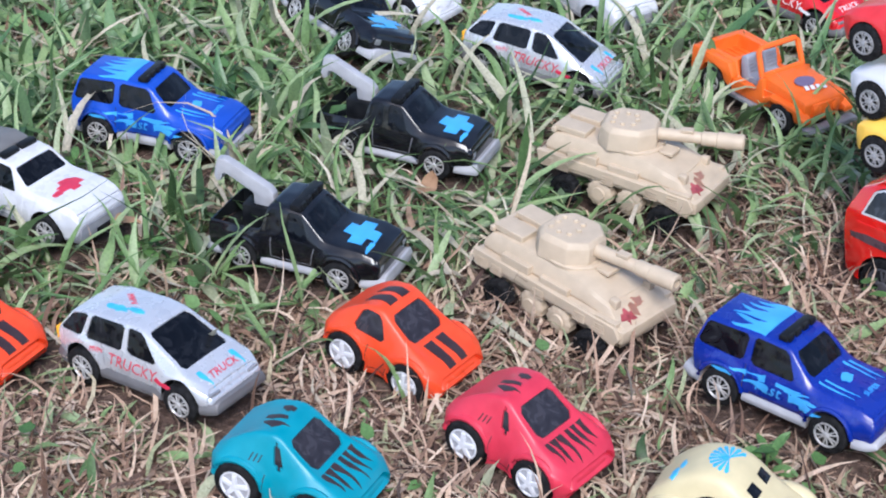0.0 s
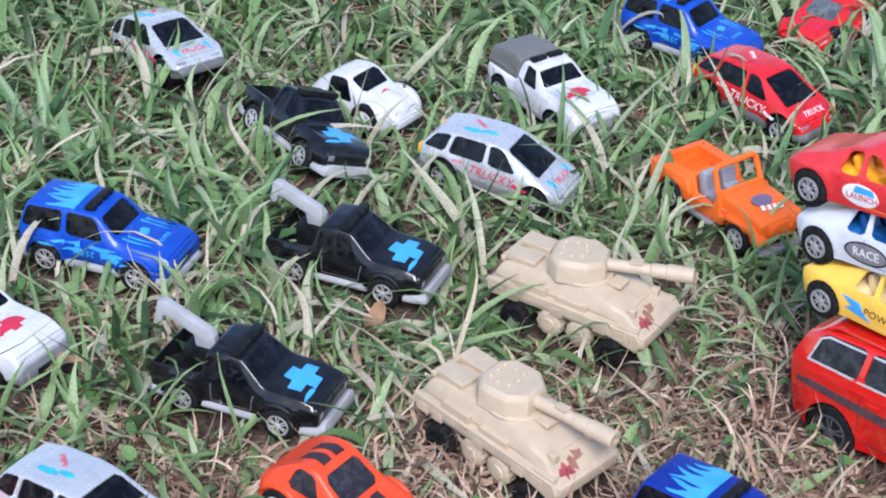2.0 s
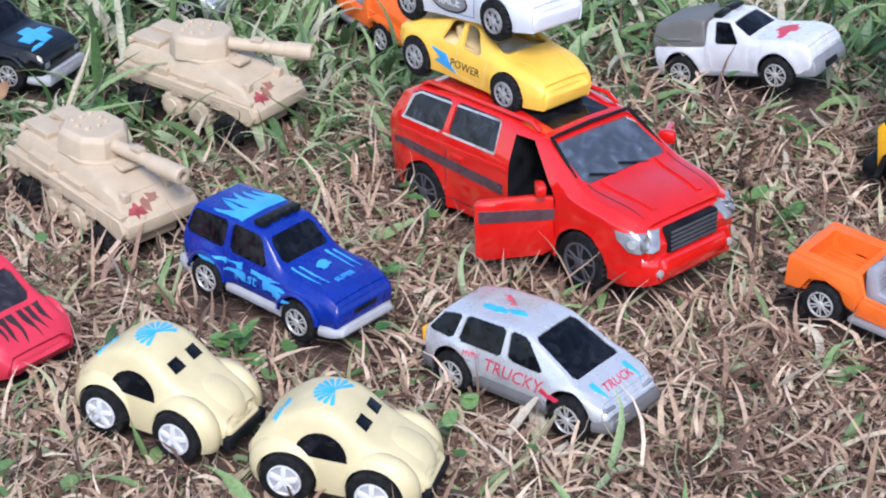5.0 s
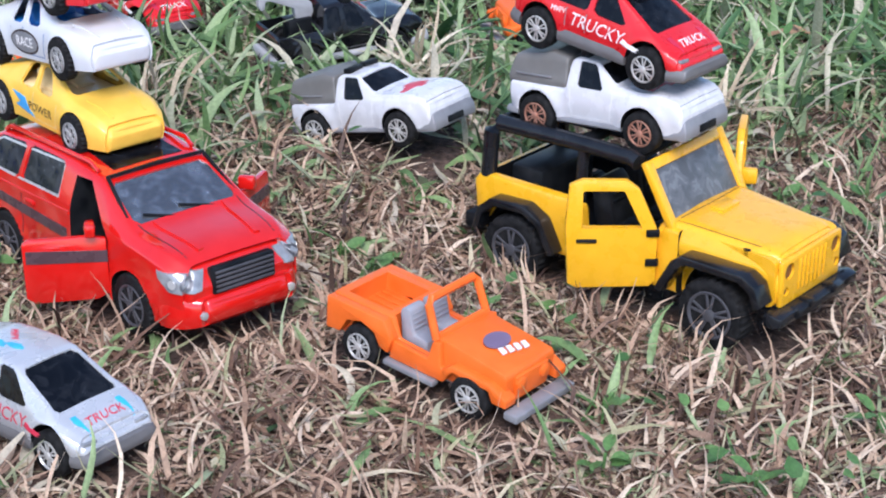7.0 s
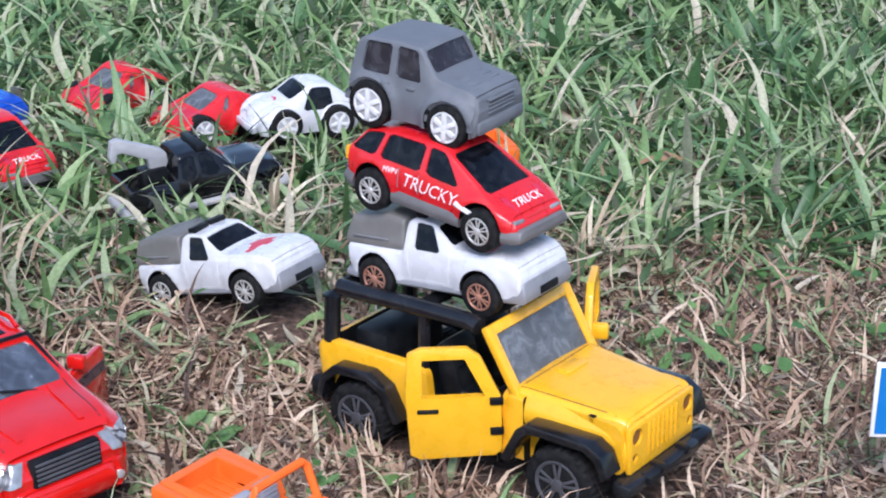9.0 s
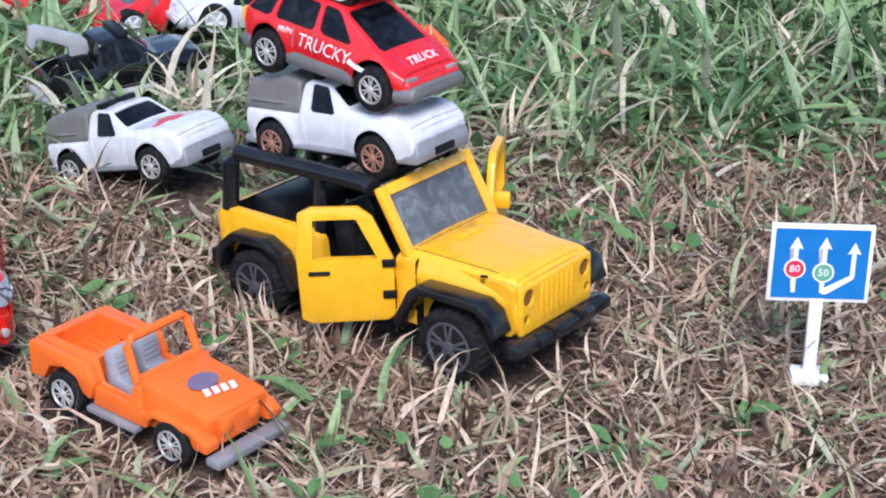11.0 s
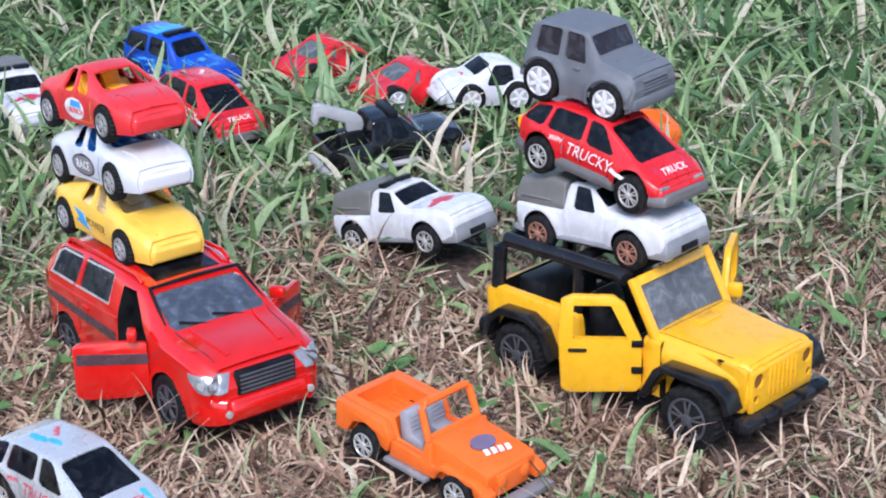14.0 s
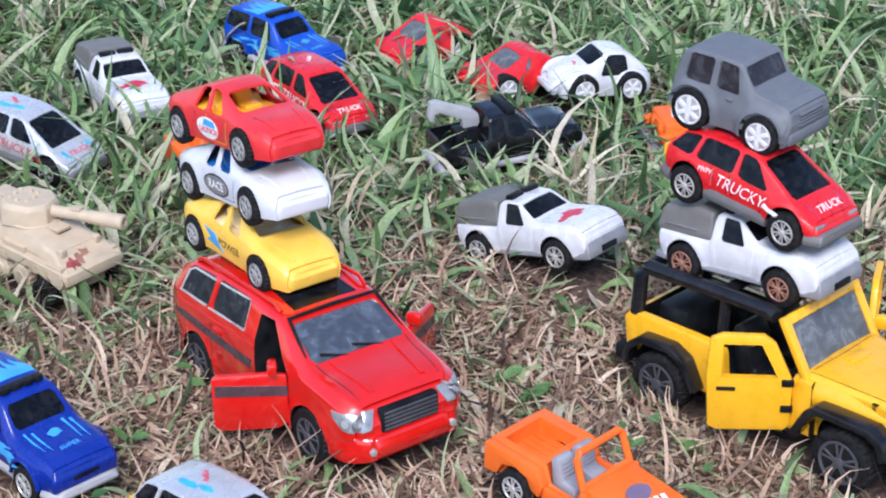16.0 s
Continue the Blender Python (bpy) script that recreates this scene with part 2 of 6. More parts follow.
def merge(into, bm):
    if into is None:
        return bm
    tmp = bpy.data.meshes.new("tmp")
    bm.to_mesh(tmp)
    bm.free()
    into.from_mesh(tmp)
    bpy.data.meshes.remove(tmp)
    return into


def lathe(profile, n=28, into=None, closed=False, axis="y", tread=0.0):
    """Turns points (radius, along) round an axis; tread: depth of the blocks on the widest rings."""
    widest = max(r for r, _ in profile)
    bm = bmesh.new()
    rings = []
    for r, y in profile:
        ring = []
        top = r
        for k in range(n):
            a = 2 * math.pi * k / n
            r = top + (tread * (k % 4 < 2) if top > widest - 0.6 else 0)
            p = (r * math.cos(a), y, r * math.sin(a)) if axis == "y" else ((y, r * math.cos(a), r * math.sin(a)) if axis == "x" else (r * math.cos(a), r * math.sin(a), y))
            ring.append(bm.verts.new(p))
        rings.append(ring)
    pairs = list(zip(rings, rings[1:])) + ([(rings[-1], rings[0])] if closed else [])
    for a, b in pairs:
        for k in range(n):
            bm.faces.new((a[k], a[(k + 1) % n], b[(k + 1) % n], b[k]))
    if not closed:
        for ring in (rings[0], rings[-1]):
            bm.faces.new(ring)
    return merge(into, bm)


def prism(outline, y0, y1, bev=0.4, into=None):
    """A side outline in x, z drawn out from y0 to y1."""
    bm = bmesh.new()
    a = [bm.verts.new((x, y0, z)) for x, z in outline]
    b = [bm.verts.new((x, y1, z)) for x, z in outline]
    bm.faces.new(a)
    bm.faces.new(b[::-1])
    for k in range(len(a)):
        j = (k + 1) % len(a)
        bm.faces.new((a[k], b[k], b[j], a[j]))
    bmesh.ops.recalc_face_normals(bm, faces=bm.faces)
    soften(bm, bev)
    return merge(into, bm)


def tube(points, r, n=8, into=None, bev=0):
    """A round bar along points."""
    bm = bmesh.new()
    pts = [Vector(p) for p in points]
    rings = []
    for k, p in enumerate(pts):
        d = (pts[min(k + 1, len(pts) - 1)] - pts[max(k - 1, 0)]).normalized()
        side = d.cross(Vector((0, 0, 1)) if abs(d.z) < 0.9 else Vector((1, 0, 0))).normalized()
        up = side.cross(d)
        rings.append([bm.verts.new(p + r * (math.cos(2 * math.pi * j / n) * side + math.sin(2 * math.pi * j / n) * up)) for j in range(n)])
    for a, b in zip(rings, rings[1:]):
        for j in range(n):
            bm.faces.new((a[j], a[(j + 1) % n], b[(j + 1) % n], b[j]))
    bm.faces.new(rings[0])
    bm.faces.new(rings[-1])
    return merge(into, bm)


def cylinder_y(x, z, r, y0, y1, into=None, n=32):
    bm = lathe([(r, y0), (r, y1)], n)
    bm.transform(Matrix.Translation((x, 0, z)))
    return merge(into, bm)


def evaluated(ob):
    dg = bpy.context.evaluated_depsgraph_get()
    dg.update()
    return bpy.data.meshes.new_from_object(ob.evaluated_get(dg))


def carve(bm, cutter):
    """What is left of bm once the cutter is taken out of it."""
    out = []
    for b in (bm, cutter):
        bmesh.ops.recalc_face_normals(b, faces=b.faces)
        me = bpy.data.meshes.new("raw")
        b.to_mesh(me)
        b.free()
        out.append(new("raw", me))
    ob, cut = out
    for me in (ob.data, cut.data):
        for k in range(3):
            me.materials.append(None)
    o = ob.modifiers.new("b", 'BOOLEAN')
    o.operation, o.object, o.solver, o.use_self = 'DIFFERENCE', cut, 'EXACT', True
    mesh = evaluated(ob)
    for x in out:
        me = x.data
        bpy.data.objects.remove(x)
        bpy.data.meshes.remove(me)
    res = bmesh.new()
    res.from_mesh(mesh)
    bpy.data.meshes.remove(mesh)
    return res


def split(bm, index):
    """Takes the faces with that material out of bm, as a mesh of their own."""
    other = bm.copy()
    bmesh.ops.delete(other, geom=[f for f in other.faces if f.material_index != index], context='FACES')
    bmesh.ops.delete(bm, geom=[f for f in bm.faces if f.material_index == index], context='FACES')
    for f in other.faces:
        f.material_index = 0
    return other


def lines(fixed, spacing, fine):
    """Parameters between the fixed ones, so that no step is longer than fine."""
    fixed = sorted(set(round(f, 4) for f in fixed))
    out = [fixed[0]]
    for p, q in zip(fixed, fixed[1:]):
        k = max(1, math.ceil((q - p) * spacing[min(int((p + q) / 2), len(spacing) - 1)] / fine))
        out += [p + (q - p) * j / k for j in range(1, k + 1)]
    return np.array(out)


def relax(grid, at, times):
    """Rounds the lines that run along the first axis; their ends stay."""
    d1, d2 = (at[1:-1] - at[:-2])[:, None, None], (at[2:] - at[1:-1])[:, None, None]
    for _ in range(times):
        mid = (grid[:-2] * d2 + grid[2:] * d1) / (d1 + d2)
        grid[1:-1] += 0.5 * (mid - grid[1:-1])
    return grid


def shell(stations, side=(), top=(), rear=False, arches=(), half=16, bevel=1.0, inset=0.8, deep=0.45, cuts=(), crown=0.5, inner=8.5, screen=None, soft=3, across=3, flare=0.0, haunch=0.0, fine=1.6, corner=1.3):
    """A rounded car body lofted through stations (x_sill, x_belt, x_roof, z_sill, z_belt, z_roof, half_width, half_roof).
    side, top: cells, or ranges of cells, with windows. Returns the body and its windows."""
    S = np.array(stations, float)
    xs, xb, xr, zs, zb, zr, wm, wr = S.T
    net = np.stack([np.stack(q, -1) for q in ((xs, wm - 0.9, zs), ((xs + xb) / 2, wm, zs + 0.55 * (zb - zs)), (xb, wm - 0.7, zb), (xr, wr, zr), (xr + 0.3, 0 * wr, zr + crown))], 1)
    lu = np.linalg.norm(np.diff(net, axis=0), axis=2)[:, 2:].mean(1)
    lv = np.linalg.norm(np.diff(net, axis=1), axis=2).max(0)
    screen = screen or inset
    holes = []
    for cell in side:
        i0, i1 = cell if isinstance(cell, tuple) else (cell, cell + 1)
        holes.append((i0 + inset / lu[i0], i1 - inset / lu[i1 - 1], 2 + inset / lv[2], 3 - inset / lv[2], corner / lu[i0], corner / lv[2]))
    for i in top:
        holes.append((i + screen / lu[i], i + 1 - screen / lu[i], 3 + screen / lv[3], 4.0, corner / lu[i], corner / lv[3]))
    fu, fv = set(range(len(S))), set(range(5))
    for u0, u1, v0, v1, cu, cv in holes:
        fu |= {u0, u0 + cu, u1 - cu, u1}
        fv |= {v0, v0 + cv} | ({v1 - cv, v1} if v1 < 4 else set())
    U, V = lines(fu, lu, fine), lines(fv, lv, fine)
    iu, iv = np.minimum(U.astype(int), len(S) - 2), np.minimum(V.astype(int), 3)
    tu, tv = (U - iu)[:, None, None], (V - iv)[None, :, None]
    row = net[iu] * (1 - tu) + net[iu + 1] * tu
    P = row[:, iv] * (1 - tv) + row[:, iv + 1] * tv
    lenu = np.concatenate([[0], np.cumsum(np.diff(U) * lu[np.minimum(((U[1:] + U[:-1]) / 2).astype(int), len(lu) - 1)])])
    lenv = np.concatenate([[0], np.cumsum(np.diff(V) * lv[np.minimum(((V[1:] + V[:-1]) / 2).astype(int), 3)])])
    P = relax(P, lenu, soft)
    ring = np.concatenate([P * (1, -1, 1), P[:, -2::-1]], 1).swapaxes(0, 1).copy()
    ring = relax(ring, np.concatenate([lenv, 2 * lenv[-1] - lenv[-2::-1]]), across).swapaxes(0, 1)
    for x, z, r in arches:
        d = np.hypot(ring[..., 0] - x, ring[..., 2] - z)
        low = np.clip((ring[:, :1, 2] + 14 - ring[..., 2]) / 4, 0, 1)
        ring[..., 1] += np.sign(ring[..., 1]) * flare * np.exp(-((d - r - 0.6) / 1.5) ** 2) * low
        ring[..., 2] += haunch * np.exp(-((ring[..., 0] - x) / 6.5) ** 2 - ((np.abs(ring[..., 1]) - 11) / 3) ** 2) * (ring[..., 2] > z)
    ends = []
    for k, sg in ((0, -1), (-1, 1)):
        g = ring[k]
        mid, hw, hz = (g[:, 2].max() + g[:, 2].min()) / 2, np.abs(g[:, 1]).max(), max(0.5, (g[:, 2].max() - g[:, 2].min()) / 2)
        e = min(bevel, 0.7 * hz)
        cap = []
        for a in (0.5, 1.05, 1.5):
            q = g.copy()
            q[:, 0] += sg * e * (math.sin(a) - 1)
            q[:, 1] *= 1 - e * (1 - math.cos(a)) / hw
            q[:, 2] = mid + (q[:, 2] - mid) * (1 - e * (1 - math.cos(a)) / hz)
            cap.append(q)
        g[:, 0] -= sg * e
        ends.append(cap)
    allr = ends[0][::-1] + list(ring) + ends[1]
    off = len(ends[0])
    bm = bmesh.new()
    rings = [[bm.verts.new(p) for p in r] for r in allr]
    N = ring.shape[1]
    um, vm = (U[1:] + U[:-1]) / 2, (V[1:] + V[:-1]) / 2
    groups = {}
    for i, (a, b) in enumerate(zip(rings, rings[1:])):
        for k in range(N - 1):
            quad = (a[k], a[k + 1], b[k + 1], b[k])
            j = min(k, N - 2 - k)
            hit = None
            if off <= i < off + len(um):
                u, v = um[i - off], vm[j]
                for h, (u0, u1, v0, v1, cu, cv) in enumerate(holes):
                    if u0 < u < u1 and v0 < v < v1:
                        hit = (h, k > j and v1 < 4)
                        break
            near = 9.0
            if hit:
                near = min(u - u0, u1 - u) / cu + (min(v - v0, v1 - v) if v1 < 4 else v - v0) / cv
            if near < 0.8:
                hit = None
            if hit and near < 1.2:
                mirror = k > j
                first, low = u - u0 < u1 - u, (v1 >= 4 or v - v0 < v1 - v) != mirror
                out = (0 if low else 1) if first else (3 if low else 2)
                bm.faces.new((quad[out - 1], quad[out], quad[(out + 1) % 4]))
                groups.setdefault(hit, []).append(bm.faces.new((quad[(out + 1) % 4], quad[(out + 2) % 4], quad[out - 1])))
            else:
                f = bm.faces.new(quad)
                if hit:
                    groups.setdefault(hit, []).append(f)
        bm.faces.new((a[-1], a[0], b[0], b[-1]))
    for e, g in enumerate((rings[0], rings[-1])):
        for k in range(N // 2):
            f = bm.faces.new((g[k], g[k + 1], g[N - 2 - k], g[N - 1 - k]) if k < N // 2 - 1 else (g[k], g[k + 1], g[k + 2]))
            if rear and not e and 2.2 < vm[k] < 2.9:
                groups.setdefault("rear", []).append(f)
    bmesh.ops.recalc_face_normals(bm, faces=bm.faces)
    for g in groups.values():
        wall = bmesh.ops.inset_region(bm, faces=g, thickness=0.12, depth=-deep, use_even_offset=True)["faces"]
        for f in g:
            f.material_index = 1
        for f in wall:
            f.material_index = 0
    cutter = bmesh.new()
    for x, z, r in arches:
        for s in (-1, 1):
            cylinder_y(x, z, r, *sorted((s * inner, s * (half + 6))), cutter)
    for c in cuts:
        merge(cutter, c)
    for f in cutter.faces:
        f.material_index = 2
    res = carve(bm, cutter) if len(cutter.faces) else bm
    if PRINT[0] is None:
        PRINT[0] = BVHTree.FromBMesh(res)
    return res, split(res, 1)


def panes(bm, mat, parent, label="", name="window", front=None):
    """Each separate pane of bm becomes a part of its own."""
    left = set(bm.faces)
    while left:
        todo, island = [left.pop()], []
        while todo:
            f = todo.pop()
            island.append(f)
            for e in f.edges:
                for q in e.link_faces:
                    if q in left:
                        left.discard(q)
                        todo.append(q)
        one = bmesh.new()
        at = {}
        for f in island:
            for v in f.verts:
                if v not in at:
                    at[v] = one.verts.new(v.co)
            one.faces.new([at[v] for v in f.verts])
        mid = sum((v.co for v in one.verts), Vector()) / len(one.verts)
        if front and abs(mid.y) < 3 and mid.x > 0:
            part("windscreen", one, front, parent, "large mirroring windscreen with the pale sky reflection put into its tint")
        else:
            part(name, one, mat, parent, label)
    bm.free()


def loft_box(sections, bevel=0.6):
    """A solid through sections (x, half_width, z0, z1)."""
    bm = bmesh.new()
    rings = [[bm.verts.new(p) for p in ((x, -w, a), (x, -w, b), (x, w, b), (x, w, a))] for x, w, a, b in sections]
    for a, b in zip(rings, rings[1:]):
        for k in range(4):
            bm.faces.new((a[k], a[(k + 1) % 4], b[(k + 1) % 4], b[k]))
    bm.faces.new(rings[0])
    bm.faces.new(rings[-1])
    bmesh.ops.recalc_face_normals(bm, faces=bm.faces)
    soften(bm, bevel)
    return bm


WHEELS = {}


def wheel_meshes(r, w, rim, mat, spokes, double, tread=0):
    """Tyre and rim, facing the right-hand side (-y)."""
    key = (r, w, rim, mat.name, spokes, double, tread)
    if key in WHEELS:
        return WHEELS[key]
    tall, TALL[0] = TALL[0], 1.0
    h = w / 2
    c = min(0.9, w * 0.2)
    n = 4 * tread if tread else 36
    bm = lathe([(rim, -h + 0.3), (rim + 0.3, -h), (r - c, -h), (r - 0.25 * c, -h + 0.4 * c), (r, -h + c), (r, h - c), (r - c, h), (rim, h), (rim - 0.4, h - 0.5), (rim - 0.4, -h + 1.3)], n, tread=0.45 if tread else 0)
    tyre = baked("tyre", bm, [RUBBER])
    n = 36
    rm = lathe([(rim - 0.02, -h + 1.2), (rim - 0.02, -h - 0.15), (rim - 0.35, -h - 0.25), (rim * 0.87, -h + 0.1), (rim * 0.85, -h + 1.2)], n, closed=True)
    lathe([(rim * 0.26, -h - 0.35), (rim * 0.2, -h - 0.5), (rim * 0.08, -h - 0.5)][::-1] + [(rim * 0.28, -h + 1.2)], 14, rm)
    if not double and mat is WHITERIM:
        old = len(rm.faces)
        lathe([(rim * 0.88, -h + 0.24), (rim * 0.5, -h + 0.2), (rim * 0.1, -h + 0.2)], n, rm)
        rm.faces.ensure_lookup_table()
        for f in rm.faces[old:]:
            f.material_index = 1
    for k in range(spokes):
        for d in ((-0.13, 0.13) if double else (0,)):
            sw = rim * (0.052 if double else 0.15)
            t = Matrix.Rotation(2 * math.pi * k / spokes, 4, 'Y') @ Matrix.Rotation(d * 1.4, 4, 'Y')
            box(-sw, sw, -h - (0.1 if double else 0.5), -h + 0.9, rim * 0.2, rim * 0.86, 0.1, rm, t)
    WHEELS[key] = tyre, baked("rim", rm, [mat, CLEARGREY])
    TALL[0] = tall
    return WHEELS[key]


def wheels(parent, axles, track, r, w, rim, mat, spokes=5, double=True, tread=0, front_mat=None, label=""):
    """Four wheels: axles (x, z); track is the half width to the outer face."""
    for k, (x, z, *own) in enumerate(axles):
        rr = own[0] if own else r
        tyre, rimm = wheel_meshes(rr, w, rim * rr / r, front_mat if (front_mat and k) else mat, spokes, double, tread)
        for s in (-1, 1):
            ob = part("wheel", tyre, None, parent, "black rubber tyre", at_mm(x, s * (track - w / 2), z, 0, 0 if s < 0 else 37, 0 if s < 0 else 180))
            part("rim", rimm, None, ob, label)
    ax = bmesh.new()
    for x, z, *_ in axles:
        cylinder_y(x, z, 0.8, -track + 1, track - 1, ax, 8)
    part("axle", ax, GREY, parent)


def press(bm, m, thick):
    """Lays flat shapes, drawn in the plane m, onto the surface below them."""
    nrm = (m.to_3x3() @ Vector((0, 0, 1))).normalized()
    if nrm.z < -0.3:
        nrm = -nrm
    for v in bm.verts:
        front = v.co.z > 0
        p = m @ Vector((v.co.x, v.co.y, 0))
        hit = PRINT[0].ray_cast(p + nrm * 5, -nrm, 11)[0] if PRINT[0] else None
        v.co = (hit if hit is not None else p) + nrm * (thick if front else -0.25)


def decal(name, shapes, m, mat, parent, thick=0.16):
    """Flat printed shapes: outlines in a plane, m its place in millimetres."""
    bm = bmesh.new()
    for pts in shapes:
        a = [bm.verts.new((x, y, thick)) for x, y in pts]
        b = [bm.verts.new((x, y, -0.25)) for x, y in pts]
        bm.faces.new(a)
        for k in range(len(a)):
            j = (k + 1) % len(a)
            bm.faces.new((a[k], b[k], b[j], a[j]))
    bmesh.ops.triangulate(bm, faces=[f for f in bm.faces if len(f.verts) > 4])
    for _ in range(3):
        long = [e for e in bm.edges if e.calc_length() > 1.6]
        if PRINT[0] and long:
            bmesh.ops.subdivide_edges(bm, edges=long, cuts=1, use_grid_fill=True)
            bmesh.ops.triangulate(bm, faces=[f for f in bm.faces if len(f.verts) > 3])
    press(bm, m, thick)
    return part(name, bm, mat, parent)


def words(text, size, m, mat, parent, shear=0.2, name="lettering", thick=0.12):
    cu = bpy.data.curves.new("text", 'FONT')
    cu.body, cu.size, cu.shear, cu.align_x, cu.align_y, cu.extrude = text, size, shear, 'CENTER', 'CENTER', thick
    cu.resolution_u = 2
    ob = new("text", cu)
    mesh = evaluated(ob)
    bpy.data.objects.remove(ob)
    bpy.data.curves.remove(cu)
    bm = bmesh.new()
    bm.from_mesh(mesh)
    bpy.data.meshes.remove(mesh)
    press(bm, m, thick)
    return part(name, bm, mat, parent)


def plane_at(p, across, up):
    """The matrix of a plane through p, with those directions as its x and y."""
    a, u = Vector(across).normalized(), Vector(up)
    n = a.cross(u).normalized()
    u = n.cross(a)
    m = Matrix((a, u, n)).transposed().to_4x4()
    m.translation = p
    return m


def seam(pts, m, mat, parent, name="door_seam", width=0.28, thick=0.06):
    """A thin line along points of the plane m, laid on the surface."""
    strips = []
    for (x0, y0), (x1, y1) in zip(pts, pts[1:]):
        d = math.hypot(x1 - x0, y1 - y0)
        ox, oy = -(y1 - y0) / d * width / 2, (x1 - x0) / d * width / 2
        strips.append([(x0 - ox, y0 - oy), (x1 - ox, y1 - oy), (x1 + ox, y1 + oy), (x0 + ox, y0 + oy)])
    return decal(name, strips, m, mat, parent, thick)


def blob(rx, ry, seed, n=14, jag=0.3):
    g = random.Random(seed)
    return [(rx * math.cos(2 * math.pi * k / n) * (1 + jag * g.uniform(-1, 1)), ry * math.sin(2 * math.pi * k / n) * (1 + jag * g.uniform(-1, 1))) for k in range(n)]


def flame(length, width, seed):
    """A wavering tongue from its broad root to its tip."""
    g = random.Random(seed)
    amp, ph = width * g.uniform(0.5, 0.9), g.uniform(0, 6)
    left, right = [], []
    for k in range(8):
        u = k / 7
        c = amp * math.sin(ph + 4.2 * u) * u
        w = width * (1 - u) ** 0.8 * (1 + 0.25 * math.sin(9 * u + ph)) + 0.05
        left.append((length * u, c - w))
        right.append((length * u, c + w))
    return left + right[::-1]


# ---- kinds of toys ----
def wagon(body, label, print1, print2):
    t = thing("toy_wagon", label, "toy car", tall=1.13)
    st = [(-33, -33, -28, 7, 15.6, 21.2, 13.3, 9.6), (-20, -20.5, -18.5, 7, 15.6, 23.2, 14.3, 10), (-2.5, -2.5, -2, 7, 15.4, 23.8, 14.5, 10.2), (15, 14.5, 4.5, 7, 14.8, 23.2, 14.4, 10.0), (21, 22, 23.0, 7, 13.6, 14.7, 14.3, 11.8),
          (27, 27.5, 27, 6.5, 12.6, 13.8, 14, 10.6), (33.5, 33.2, 32, 6.5, 9.8, 11, 12.6, 9.8)]
    ax = [(-21.2, 6), (21.3, 6)]
    b, g = shell(st, (0, 1, 2), (3,), True, [(x, z, 7.9) for x, z in ax], bevel=1.3, screen=1.2, inset=0.8, flare=0.8)
    part("body", baked("body", b, [body, GLASS, PLASTIC]), None, t)
    panes(g, GLASS, t, "glossy black window panels")
    ch, _ = shell([(-34.5, -34.5, -34, 5, 7, 9, 13.2, 12.6), (-30, -30, -30, 4.6, 7, 9.6, 14.9, 14.5), (29, 29, 29, 4.6, 6.4, 8.6, 14.9, 14.5), (35.2, 35.4, 34.8, 5, 6.8, 8.8, 12.6, 12)],
                  arches=[(x, z, 8.0) for x, z in ax], bevel=0.7, crown=0, soft=1, across=1, fine=3)
    part("chassis", ch, SILL, t, "grey bumpers and sills")
    for s in (-1, 1):
        part("tail_lamp", box(-33.9, -32.6, s * 11 - 1.6, s * 11 + 1.6, 11.5, 15.5, 0.4), AMBER, t)
    for s in (-1, 1):
        seam([(-11, 9.6), (-11, 15), (-10.6, 15.2)], plane_at((0, s * 14.75, 0), (1, 0, 0), (0, 0, 1)), GREY, t)
        seam([(-3, 9.6), (-3, 15)], plane_at((0, s * 14.75, 0), (1, 0, 0), (0, 0, 1)), GREY, t)
        part("headlight", box(30.6, 32.6, s * 9 - 2.4, s * 9 + 2.4, 9.2, 10.6, 0.4), LENS, t, "small clear headlight")
    sd = plane_at((1, -14.75, 12.1), (1, 0, -0.03), (0, 0.06, 1))
    words("TRUCKY", 5.4, sd, print1, t, 0.3)
    decal("swash", [[(10, -1), (16, -1.8), (21, -0.8), (16, -0.6), (11, 0.4)]], sd, print1, t)
    words("MVPV", 2.2, plane_at((-14, -14.9, 13.8), (1, 0, 0), (0, 0.06, 1)), print1, t, 0)
    hood = plane_at((28.2, 0, 13.4), (0, 1, 0), (-1, 0, 0.25))
    words("TRUCK", 4.0, hood, print1, t, 0.25)
    decal("roof_print", [blob(4.5, 1.6, 3), [(x + 7, y + 1.5) for x, y in blob(4, 1.2, 4)]], plane_at((-12, -4, 23.5), (1, 0, 0), (0, 1, 0)), print2, t)
    words("MVPV", 3.2, plane_at((-12, 2.5, 23.65), (0.8, -0.6, 0), (0.6, 0.8, 0)), print1, t, 0.3)
    decal("hood_streak", [flame(7, 1.1, 5), [(x, y + 15.5) for x, y in flame(7, 1.1, 6)]], plane_at((24.6, -8, 14.3), (1, 0, -0.23), (0, 1, 0)), print2, t)
    wheels(t, [(-21.2, 6.7), (21.3, 6.7)], 15.0, 6.9, 4.8, 4.35, CHROME, 6, True, label="silver spoked rim")
    return t


